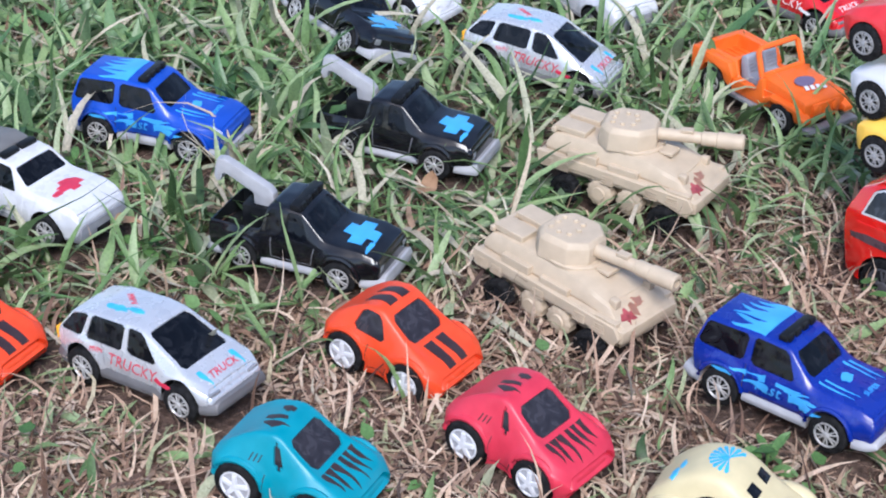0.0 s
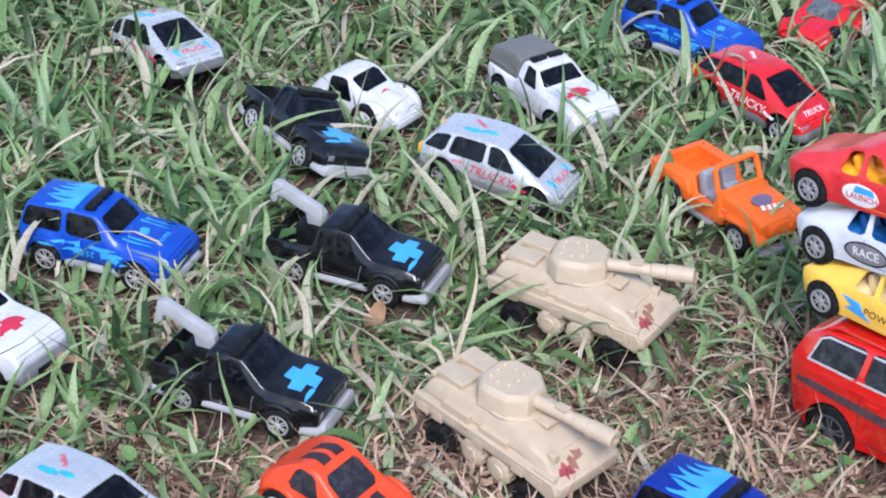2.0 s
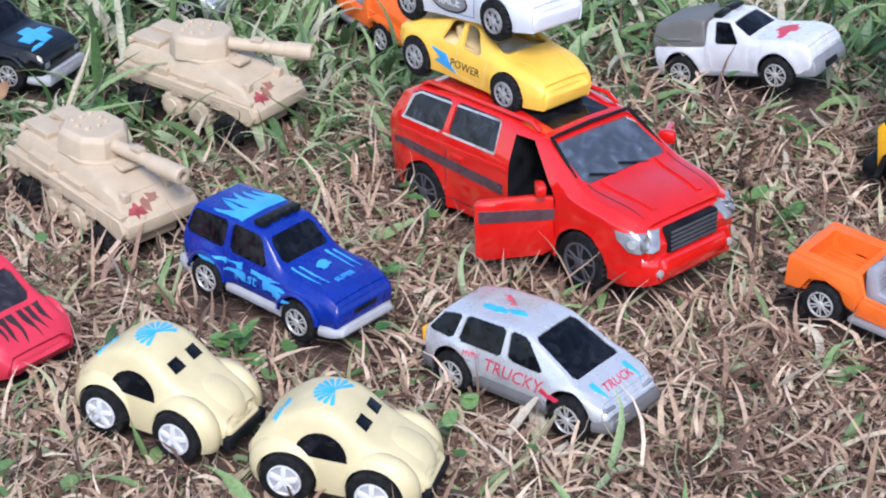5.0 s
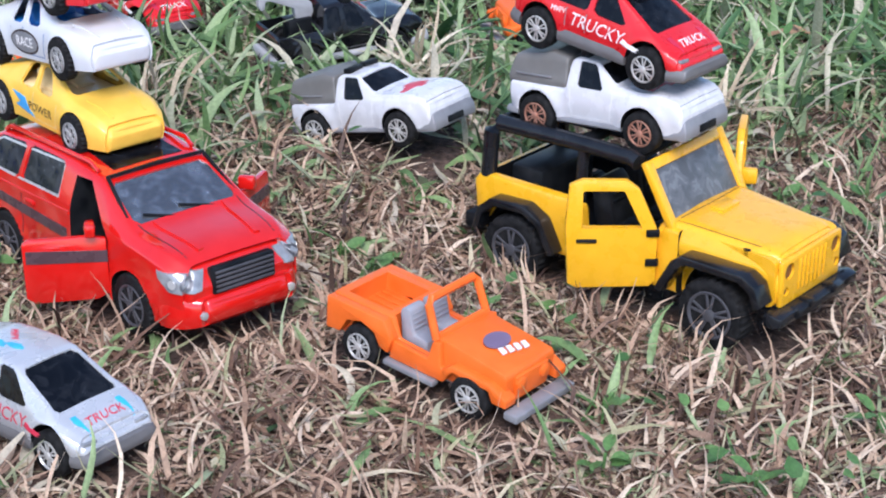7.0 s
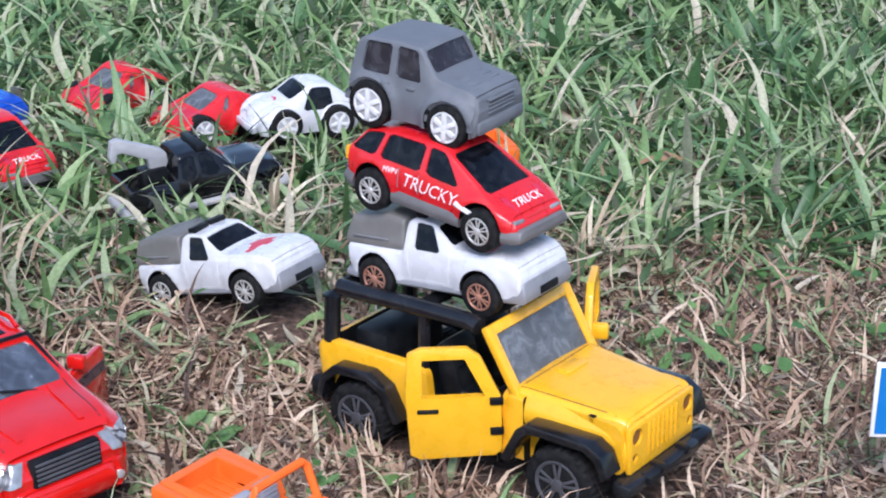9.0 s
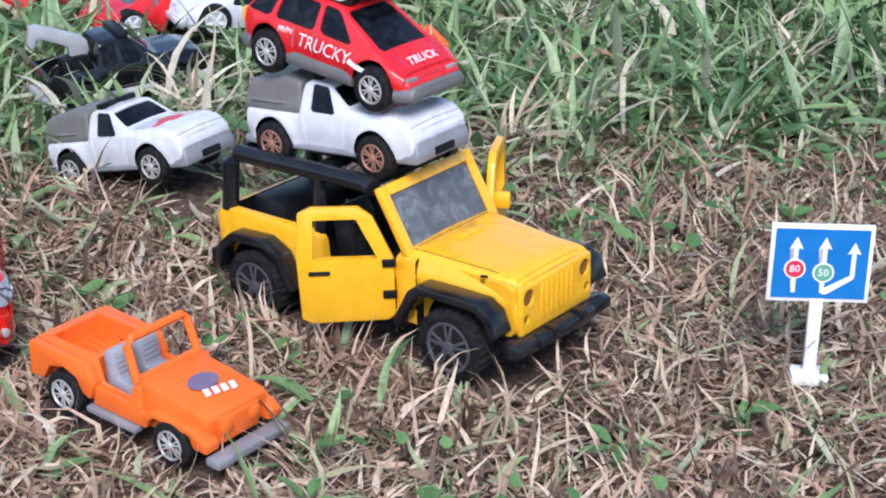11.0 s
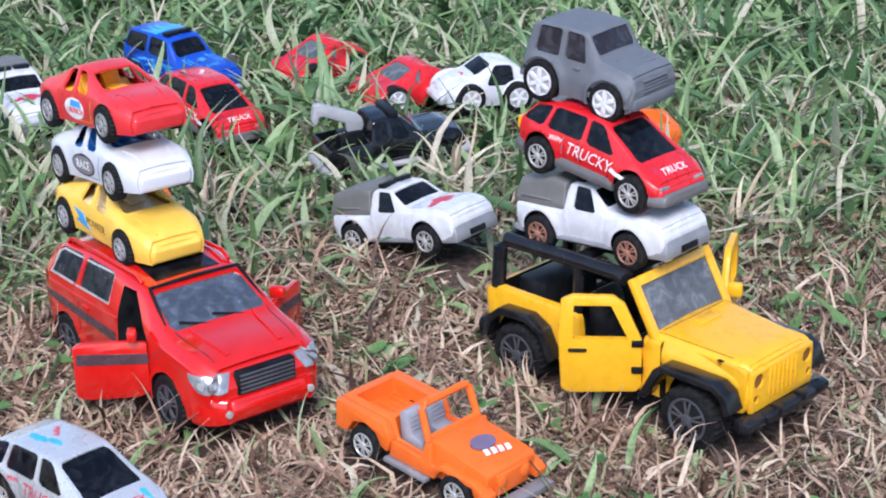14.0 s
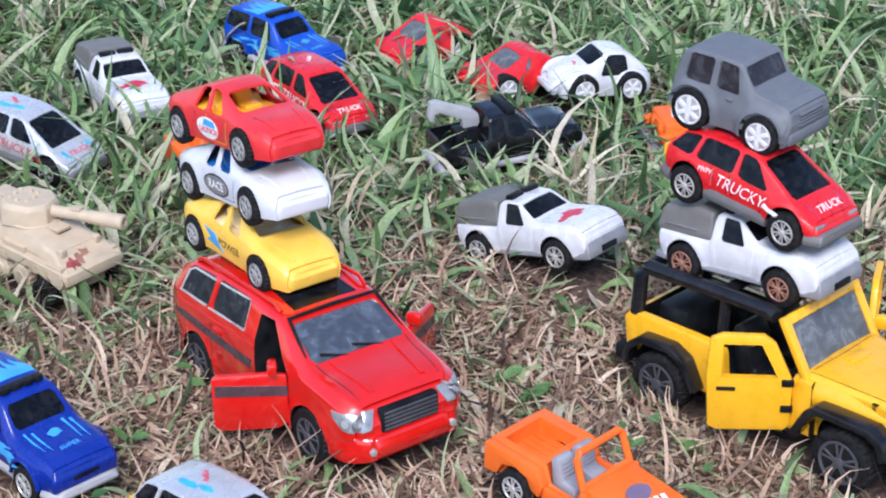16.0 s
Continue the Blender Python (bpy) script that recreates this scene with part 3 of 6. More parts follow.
def suv(body, label):
    t = thing("toy_suv", label, "toy car", tall=1.08)
    st = [(-32, -32.5, -29.5, 8, 17, 26.0, 13.6, 10.2), (-12, -12, -11.5, 8, 17, 27.2, 14.6, 10.6), (8, 8, 2, 8, 16.8, 26.4, 14.6, 10.2), (11, 12, 11.5, 8, 16.4, 18, 14.4, 11.4),
          (30, 30, 29.0, 8, 14.6, 16.8, 13.8, 11.6), (34.6, 34.6, 33.6, 7.5, 12.6, 14.8, 13.0, 11.0)]
    ax = [(-20, 6.2), (20, 6.2)]
    b, g = shell(st, (0, 1), (2,), True, [(x, z, 8.3) for x, z in ax], bevel=1.3, screen=1.3, inset=1.0, soft=2, across=2, flare=1.0)
    part("body", baked("body", b, [body, GLASS, PLASTIC]), None, t)
    panes(g, GLASS, t, "glossy black window panels")
    ch, _ = shell([(-36, -36, -35.5, 4.5, 6.5, 8.0, 12.6, 12), (-31, -31, -31, 4.5, 6.5, 8.2, 14.8, 14), (31, 31, 31, 4.5, 6.5, 8.2, 14.8, 14), (35.8, 36, 35.4, 5, 6.2, 7.8, 12, 11.4)],
                  arches=[(x, z, 8.2) for x, z in ax], bevel=0.7, crown=0, soft=1, across=1, fine=3)
    part("chassis", ch, CLEARGREY, t, "pale grey bumpers and running boards")
    for x, z in ax:
        for s in (-1, 1):
            pts = [(x + 8.4 * math.cos(a), s * 14.7, z + 8.4 * math.sin(a)) for a in [math.radians(d) for d in range(10, 171, 16)]]
            part("wheel_arch", tube(pts, 0.8, 6), body, t)
    for s in (-1, 1):
        sd = plane_at((0, s * 14.8, 0), (1, 0, 0), (0, 0, 1))
        seam([(-11.6, 17.5), (-11.8, 8.6), (9.2, 8.6), (10.2, 16.2)], sd, BLACKPRINT, t)
        part("door_handle", box(-9.8, -6.6, s * 14.6 - 0.4, s * 14.6 + 0.4, 14.4, 15.3, 0.2), body, t)
        part("headlight", box(32.6, 34.2, s * 8.6 - 2.6, s * 8.6 + 2.6, 10.0, 12.2, 0.5), LENS, t, "small clear headlight")
    part("grille", box(33.2, 34.6, -5.4, 5.4, 9.6, 12.0, 0.4), PLASTIC, t)
    bar = box(-4, -0.7, -8.5, 8.5, 26.8, 28.6, 0.4)
    for y in (-6.5, -2.2, 2.2, 6.5):
        box(-1.1, 0.1, y - 1.5, y + 1.5, 26.8, 29.0, 0.4, bar)
    part("light_bar", bar, PLASTIC, t, "black roof light bar")
    roof = plane_at((-8, 0, 27.75), (-1, 0, -0.05), (0, -1, 0))
    for k, o in enumerate((-8, -4.6, -1.4, 1.8, 5, 8)):
        decal("roof_flame", [[(x, y * 1.3 + o) for x, y in flame(17 - abs(o) * 0.5, 1.6, k)]], roof, SKYBLUE, t, 0.12 + 0.02 * k)
    sd = plane_at((-3, -14.95, 12.5), (1, 0, 0), (0, 0.05, 1))
    words("Fast", 6.0, sd, SKYBLUE, t, 0.3)
    decal("side_flame", [flame(-9, 1.3, 8), [(x - 1, y + 3) for x, y in flame(-7, 1.0, 9)], [(x + 8, y) for x, y in flame(11, 1.2, 10)], [(x + 6, y + 2.4) for x, y in flame(9, 0.8, 12)]], sd, SKYBLUE, t)
    hood = plane_at((20, 0, 17.55), (0, 1, 0), (-1, 0, 0.09))
    decal("hood_print", [[(x, y + 3) for x, y in blob(2.4, 2.2, 21)]], hood, SKYBLUE, t)
    for k, o in enumerate((-8.6, -6.2, 6.2, 8.6)):
        decal("hood_flame", [[(o + 0.45 * y, 8 - x - k % 2) for x, y in flame(12.5, 0.9, 60 + k)]], hood, SKYBLUE, t)
    for k, (u, v, L) in enumerate(((-8, 2.6, -6), (3, 2.8, 9), (9, 1.2, 13), (-13, 0.5, -9), (12, -1.5, 9))):
        decal("side_flame", [[(u + x, v + y) for x, y in flame(L, 0.7, 70 + k)]], sd, SKYBLUE, t)
    words("SUPER", 2.8, plane_at((26, 0, 17.0), (0, 1, 0), (-1, 0, 0.09)), SKYBLUE, t, 0.1)
    wheels(t, [(-20, 6.7), (20, 6.7)], 15.3, 6.9, 4.9, 4.4, CHROME, 6, True, label="silver spoked rim")
    return t


def tow_pickup(label, deco=True, with_boom=True):
    t = thing("toy_tow_pickup", label, "toy car", tall=1.08)
    st = [(-33, -33, -32.6, 7, 15, 16.2, 13.6, 12.6), (-12, -12, -12, 7, 15.2, 16.4, 14.3, 13.2), (-11.5, -11.5, -10.2, 7, 15.2, 25.0, 14.3, 10.0), (-2.5, -2.5, -3, 7, 15.2, 25.6, 14.4, 10.2),
          (9, 9, 3.5, 7, 15, 24.8, 14.4, 9.8), (12, 12.5, 13, 7, 15, 17.0, 14.2, 11.8), (27, 27, 26.5, 7, 14.4, 16.4, 14.0, 11.8), (34.4, 34.6, 33.4, 7, 12.6, 14.6, 13.2, 11.2)]
    ax = [(-19.5, 5.8), (19.5, 5.8)]
    bed = box(-31.5, -13, -12, 12, 9.5, 30, 0.2)
    b, g = shell(st, (2, 3), (4,), False, [(x, z, 7.8) for x, z in ax], bevel=1.0, cuts=[bed], screen=1.2, inset=1.0, soft=1, across=2, flare=0.9)
    part("body", baked("body", b, [BLACK, GLASS, PLASTIC]), None, t)
    panes(g, GLASS, t, "glossy black window panels")
    ch, _ = shell([(-35.5, -35.5, -35, 4, 6, 7.6, 13, 12.6), (-30, -30, -30, 4, 5.5, 7.0, 14.6, 14), (30, 30, 30, 4, 5.5, 7.0, 14.6, 14), (37, 37, 36.5, 4, 6.5, 9.0, 13, 12.4)],
                  arches=[(x, z, 8.0) for x, z in ax], bevel=0.7, crown=0, soft=1, across=1, fine=3)
    part("chassis", ch, CLEARGREY, t, "grey bumpers and sills")
    if with_boom:
        boom = prism([(-13, 18.4), (-11.6, 21), (-12, 24.6), (-14, 26.6), (-31.5, 34), (-34.6, 33.6), (-36, 27), (-35, 24.8), (-33.2, 25.6), (-32.6, 28.2), (-30.8, 28.4), (-20.2, 23.6), (-19.8, 19.6), (-17.6, 18.2)], -1.9, 1.9, 0.5)
        part("tow_boom", boom, CLEARGREY, t, "milky grey plastic towing boom")
    part("boom_base", box(-24, -13.0, -4, 4, 9.3, 19.6, 0.8), PLASTIC, t)
    for x, z in ax:
        for q in (-1, 1):
            part("wheel_arch", tube([(x + 7.8 * math.cos(a), q * 14.4, z + 7.8 * math.sin(a)) for a in [math.radians(d) for d in range(8, 173, 18)]], 0.9, 6), BLACK, t)
    for q in (-1, 1):
        sd = plane_at((0, q * 14.5, 0), (1, 0, 0), (0, 0, 1))
        seam([(-7.5, 15), (-7.5, 8), (8.2, 8), (9.6, 14.5)], sd, GREY, t, width=0.22)
        part("headlight", box(33.0, 34.6, q * 10 - 1.8, q * 10 + 1.8, 9.8, 12.4, 0.4), LENS, t, "small clear headlight")
    bar = box(-1.5, 2.6, -10, 10, 25.0, 27.2, 0.5)
    for y in (-7, -2.4, 2.4, 7):
        box(2.0, 3.2, y - 1.6, y + 1.6, 25.2, 27.4, 0.4, bar)
    part("light_bar", bar, PLASTIC, t, "black roof light bar")
    hood = plane_at((22.5, 0, 16.05), (0, 1, 0), (-1, 0, 0.1))
    if deco:
        decal("hood_cross", [[(1.25 * u, 1.2 * v) for u, v in q] for q in ([(-6, -2.4), (-2.4, -2.4), (-2.4, -5.5), (2.4, -5.2), (2.6, -2.3), (6.4, -2), (6.2, 2), (2.8, 2.2), (3.2, 5), (-2, 5.4), (-2.6, 2.3), (-6.2, 2)], [(x - 5.5, y - 5) for x, y in blob(3, 0.8, 2)])], hood, SKYBLUE, t)
    part("grille", box(33.0, 34.4, -9, 9, 9.5, 12, 0.3), PLASTIC, t)
    wheels(t, [(-19.5, 6.3), (19.5, 6.3)], 15.1, 6.6, 4.8, 4.2, CHROME, 6, True, label="silver spoked rim")
    return t


def pickup(label, front=None, rims=None):
    t = thing("toy_pickup", label, "toy car", tall=1.08)
    st = [(-32, -32.5, -32, 6.4, 14.4, 15.4, 13.4, 12.2), (-9, -9, -9, 6.4, 14.6, 15.4, 14.2, 12.8), (-8.6, -8.6, -8, 6.4, 16, 24.4, 14.2, 10), (-5.5, -5.5, -5, 6.4, 16.2, 24.8, 14.2, 10),
          (7, 6.8, 2.0, 6.4, 16, 24.2, 14.2, 10.0), (9.5, 10.4, 10.4, 6.4, 16.0, 18.0, 14.2, 12.0), (26, 26.5, 26, 6.4, 15.8, 17.8, 14.2, 12.2), (32.0, 32.3, 31.6, 6.4, 14.4, 16.6, 13.9, 11.8), (34.8, 35.0, 34.2, 6.6, 12.4, 14.6, 13.4, 11.4)]
    ax = [(-20.5, 6), (20.5, 6)]
    b, g = shell(st, (3,), (4,), False, [(x, z, 7.9) for x, z in ax], bevel=1.1, screen=0.9, inset=0.6, soft=1, across=2, flare=0.9, corner=0.8)
    part("body", baked("body", b, [WHITE, GLASS, PLASTIC]), None, t)
    panes(g, GLASS, t, "glossy black window panels")
    can, _ = shell([(-33, -32.5, -30.5, 14.4, 18.4, 23.6, 12.6, 10.8), (-17, -17, -15, 14.4, 18.4, 25.8, 12.9, 11), (-9.2, -9.2, -9.2, 14.4, 18.4, 24.6, 12.7, 11)], bevel=0.7, crown=0.3, soft=0, across=1)
    part("canopy", can, DARKGREY, t, "dark grey plastic rear canopy")
    part("canopy_crease", box(-29, -15, -13.0, -12.6, 18, 18.5, 0.05), GREY, t)
    ch, _ = shell([(-34.5, -34.5, -34, 5, 6, 7.4, 13, 12.4), (-30, -30, -30, 5, 6, 7.2, 14.4, 13.8), (29, 29, 29, 5, 6, 7.2, 14.2, 13.6), (36.0, 36.4, 35.4, 5, 8.0, 11.0, 13.2, 12.4)],
                  arches=[(x, z, 8.0) for x, z in ax], bevel=0.7, crown=0, soft=1, across=1, fine=3)
    part("chassis", ch, GREY, t, "silver grey bumpers")
    part("tow_slot", box(35.4, 36.7, -4.5, 4.5, 6.0, 8.2, 0.2), PLASTIC, t)
    for s in (-1, 1):
        sd = plane_at((0, s * 14.3, 0), (1, 0, 0), (0, 0, 1))
        seam([(-7, 16), (-7, 7.6), (8, 7.6), (9.4, 15.4)], sd, WHITERIM, t, width=0.3)
    bar = box(-6, -2.6, -8.5, -0.6, 24.6, 26.6, 0.5)
    box(-6, -2.6, 0.6, 8.5, 24.6, 26.6, 0.5, bar)
    part("light_bar", bar, PLASTIC, t, "black roof light bar")
    hood = plane_at((20, 0, 17.0), (0, 1, 0), (-1, 0, 0.16))
    decal("hood_cross", [[(-5, -1.8), (-2, -2.2), (-2, -4.2), (2, -4), (2.3, -1.9), (6, -1.6), (5.5, 1.8), (2.4, 2.0), (2.6, 4), (-2, 4.3), (-2.2, 2.2), (-5.4, 1.8)], [(x - 7, y - 1) for x, y in blob(2.6, 1.5, 3)]], hood, REDPRINT, t)
    wheels(t, [(-20.5, 6.6), (20.5, 6.6)], 15.1, 6.8, 4.8, 4.35, rims or CHROME, 6, True, front_mat=front, label="spoked rim")
    return t


def open_jeep(label):
    t = thing("toy_open_jeep", label, "toy car", tall=1.05)
    ax = [(-20.5, 6), (20.5, 6)]
    out = [(-34, 7), (-34, 18), (-11, 18), (-8.5, 12), (3.5, 11.5), (5.5, 18.2), (8, 18.4), (30, 16.2), (31, 15), (31, 8), (28, 6.5), (-30, 6.5)]
    tub = prism(out, -11.5, 11.5, 0.7)
    wells = bmesh.new()
    for c in (box(-30.5, -14, -8.8, 8.8, 12.5, 30, 0.2), box(-11.5, 4, -10, 10, 9, 30, 0.2)):
        merge(wells, c)
    for x, z in ax:
        cylinder_y(x, z, 7.2, -20, 20, wells)
    for f in wells.faces:
        f.material_index = 0
    b = carve(tub, wells)
    part("body", baked("body", b, [ORANGE, ORANGE, ORANGE]), None, t)
    part("bed_floor", box(-30.5, -14, -8.8, 8.8, 10.5, 12.7, 0.1), ORANGE, t)
    ribs = bmesh.new()
    for y in (-6, -3, 0, 3, 6):
        box(-30, -14.5, y - 0.35, y + 0.35, 12.6, 13.2, 0.1, ribs)
    part("bed_ribs", ribs, ORANGE, t)
    for s in (-1, 1):
        fen = prism([(10, 11), (13.5, 13.5), (27, 13.2), (33.5, 10.5), (33.5, 8), (28.5, 8), (27, 11), (14, 11.4), (11.5, 9)], s * 14.6, s * 9.5, 0.5)
        part("front_fender", fen, ORANGE, t)
        rear = prism([(-34, 7.5), (-34, 17.6), (-12, 17.6), (-8.6, 12.5), (-10, 8), (-13.2, 9), (-15.5, 12.5), (-20.5, 14), (-26, 12.5), (-28.5, 8)], s * 14.6, s * 11.0, 0.5)
        part("rear_fender", rear, ORANGE, t)
        part("side_panel", prism([(-10, 6.5), (-9, 12.2), (4, 11.6), (5.5, 17.5), (8, 18), (9, 11), (12, 9), (10, 6.5)], s * 13.6, s * 11.2, 0.5), ORANGE, t)
        part("running_board", box(-11, 8, s * 13.8 - 1.6, s * 13.8 + 1.6, 4.6, 6.4, 0.6), GREY, t, "grey running board")
        seat = prism([(-9.5, 9), (-11, 19.5), (-9, 21), (-7.2, 20.5), (-5.2, 13.5), (0, 13), (0.5, 9)], s * 5 - 3.6, s * 5 + 3.6, 0.8)
        for k in range(5):
            box(-7.4 + k * 0.42, -6.6 + k * 0.42, s * 5 - 2.6, s * 5 + 2.6, 18.6 - k * 1.3, 19.1 - k * 1.3, 0.1, seat)
        part("seat", seat, SEATGREY, t, "grey ribbed seat")
    scr = tube([(5.5, -11.6, 17.5), (1.5, -11.2, 26.6), (1.0, -9.6, 28), (1.0, 9.6, 28), (1.5, 11.2, 26.6), (5.5, 11.6, 17.5)], 1.25, 8)
    tube([(5.5, -11, 18.2), (5.5, 11, 18.2)], 1.1, 8, scr)
    part("windscreen_frame", scr, ORANGE, t)
    part("front_bumper", box(32.5, 37.5, -14, 14, 4.6, 7.0, 0.6), GREY, t, "grey front bumper")
    part("grille", box(30.5, 32.0, -7.5, 7.5, 7.5, 14.6, 0.5), ORANGE, t)
    for s in (-1, 1):
        q = lathe([(2.2, 30.5), (2.2, 32.4), (1.6, 32.8)], 16, axis="x")
        q.transform(Matrix.Translation((0, s * 5.4, 12)))
        part("headlight", q, ORANGE, t)
    hood = plane_at((20, 0, 18.0), (0, 1, 0), (-1, 0, 0.1))
    decal("hood_badge", [[(5.0 * math.cos(a), 1.6 + 3.4 * math.sin(a)) for a in [k * math.pi / 10 for k in range(20)]]], hood, paint("violet print", (0.16, 0.12, 0.2), 0.4), t)
    for k in range(4):
        decal("print_bar", [[(-5.0 + 2.7 * k, -1.5), (-3.2 + 2.7 * k, -1.3), (-2.8 + 2.7 * k, 1.4), (-4.4 + 2.7 * k, 1.6)]], plane_at((24, 0.5, 17.7), (0.25, 0.97, 0), (-0.97, 0.25, 0.1)), WHITEPRINT, t)
    part("underbody", box(-28, 28, -9, 9, 4.2, 6.8, 0.4), GREY, t)
    wheels(t, [(-20.5, 6.5), (20.5, 6.5)], 15.1, 6.7, 4.8, 4.3, CHROME, 6, True, label="silver spoked rim")
    return t


def tank(label):
    t = thing("toy_tank", label, "toy tank")
    hull = loft_box([(-35, 14.6, 14, 18.6), (-30, 15.2, 13.5, 19.2), (19, 15.2, 13.5, 19.2), (28, 15.0, 10.8, 18.6), (34.6, 14.4, 12.4, 17.0)], 0.5)
    part("lower_hull", hull, SAND, t)
    up, _ = shell([(-33, -33, -30.5, 18.4, 22, 26, 12.6, 11.2), (-27, -27, -26, 18.4, 22, 27, 13.2, 11.6), (12, 12, 11, 18.4, 22, 27, 13.2, 11.6), (33.8, 29, 24.6, 16.6, 20.4, 23.0, 13.4, 11.4)], bevel=0.5, crown=0.1, soft=0, across=1, fine=3)
    part("upper_hull", up, SAND, t)
    for s in (-1, 1):
        part("stowage_box", box(-22, -9, s * 13.6 - 1.3, s * 13.6 + 1.3, 19, 22.6, 0.4), SAND, t)
        part("stowage_box", box(-4, 9, s * 13.6 - 1.1, s * 13.6 + 1.1, 19, 21.8, 0.4), SAND, t)
        part("lamp_guard", box(24, 27.4, s * 9 - 1.5, s * 9 + 1.5, 21.0, 24.6, 0.6), SAND, t)
        part("track_guard", box(22, 31.6, s * 13.6 - 1.6, s * 13.6 + 1.6, 17.6, 19.6, 0.4), SAND, t)
    part("turret_ring", lathe([(11.5, 26.6), (11.5, 27.6), (10.8, 28)], 28, axis="z"), SAND, t)
    part("driver_hatch", box(11.5, 17.5, -3.4, 3.4, 26.6, 28.2, 0.5), SAND, t)
    for s in (-1, 1):
        skirt = prism([(-34, 14), (-35, 19.5), (31.5, 18.4), (34, 14.5), (31.5, 10.4), (28.5, 11.4), (17, 14.4), (-12, 15.2), (-25, 15.2), (-29, 13)], s * 15.9, s * 13.6, 0.4)
        for x0 in (-33, -26, -6, 13, 22):
            for k in range(4):
                box(x0 + 0.2 * k, x0 + 5.5, s * 15.9 - 0.35, s * 15.9 + 0.35, 13.6 + 1.0 * k, 14.1 + 1.0 * k, 0.1, skirt)
        part("side_skirt", skirt, SAND, t)
        part("engine_hatch", box(-31, -17, s * 5.7 - 4.2, s * 5.7 + 4.2, 26.6, 29.2, 0.5), SAND, t)
    part("rear_deck_bar", box(-31.8, -29.8, -11, 11, 26, 28.2, 0.4), SAND, t)
    tur = bmesh.new()
    ring = [(-13.5, -5.5), (-9, -10.4), (2.5, -10.4), (8.5, -5), (8.5, 5), (2.5, 10.4), (-9, 10.4), (-13.5, 5.5)]
    rows = [[tur.verts.new((x * k, y * k, z)) for x, y in ring] for k, z in ((1.04, 26.6), (1.0, 34.0), (0.87, 36.0))]
    for a, b in zip(rows, rows[1:]):
        for k in range(8):
            tur.faces.new((a[k], a[(k + 1) % 8], b[(k + 1) % 8], b[k]))
    tur.faces.new(rows[-1])
    tur.faces.new(rows[0])
    bmesh.ops.recalc_face_normals(tur, faces=tur.faces)
    soften(tur, 0.35, 1)
    slew = Matrix.Rotation(math.radians(5), 4, 'Z')
    tur.transform(slew)
    turret = part("turret", tur, SAND, t)
    for x, y in ((-9, -4), (-9, 0), (-9, 4), (-5, -5), (-4.5, 4.5), (-1, -4), (0, 0), (-1, 4)):
        q = lathe([(1.0, 35.8), (1.0, 36.6), (0.6, 36.9)], 10, axis="z")
        q.transform(slew @ Matrix.Translation((x, y, 0)))
        part("rivet_head", q, SAND, turret)
    gun = lathe([(3.4, 4), (3.4, 9), (2.5, 10), (2.3, 28), (2.8, 28.4), (2.8, 34), (3.2, 34.4), (3.2, 44), (2.8, 44.5), (1.6, 44.5), (1.6, 42)], 20, axis="x")
    box(20, 25, -1.7, 1.7, 1.8, 3.3, 0.4, gun)
    gun.transform(slew @ Matrix.Translation((-3.0, 0, 31.4)) @ Matrix.Rotation(math.radians(-2), 4, 'Y'))
    part("gun_barrel", gun, SAND, turret)
    rol = lathe([(1.6, -2.6), (2.6, -2.6), (3.0, -2.0), (4.0, -2.0), (4.8, -1.4), (5.2, -1.2), (5.2, 2.6), (2, 2.6)], 48, tread=0.4)
    rolm = baked("road_wheel", rol, [SAND])
    for x in (-6.5, 6.5):
        for s in (-1, 1):
            part("road_wheel", rolm, None, t, "ribbed sand plastic road wheel", at_mm(x, s * 13.8, 8.4, 0, 0, 0 if s < 0 else 180))
    wheels(t, [(-21, 6.0), (22.0, 6.0)], 18.0, 6.0, 4.8, 3.8, PLASTIC, 5, False, 18)
    part("underbody", box(-26, 30, -9, 9, 6, 13, 0.5), SAND, t)
    nose = plane_at((30.6, -3.5, 19.6), (0, 1, 0), (-0.8, 0, 0.6))
    decal("nose_print", [[(x - 4, y) for x, y in blob(3, 2.4, 31, 16, 0.55)]], nose, MAROON, t, 0.2)
    decal("nose_print", [[(x + 4, y + 2.0) for x, y in blob(3.0, 2.2, 32, 16, 0.7)], [(x, y + 0.6) for x, y in blob(1.4, 2.6, 33, 12, 0.6)]], nose, COPPER, t, 0.2)
    return t


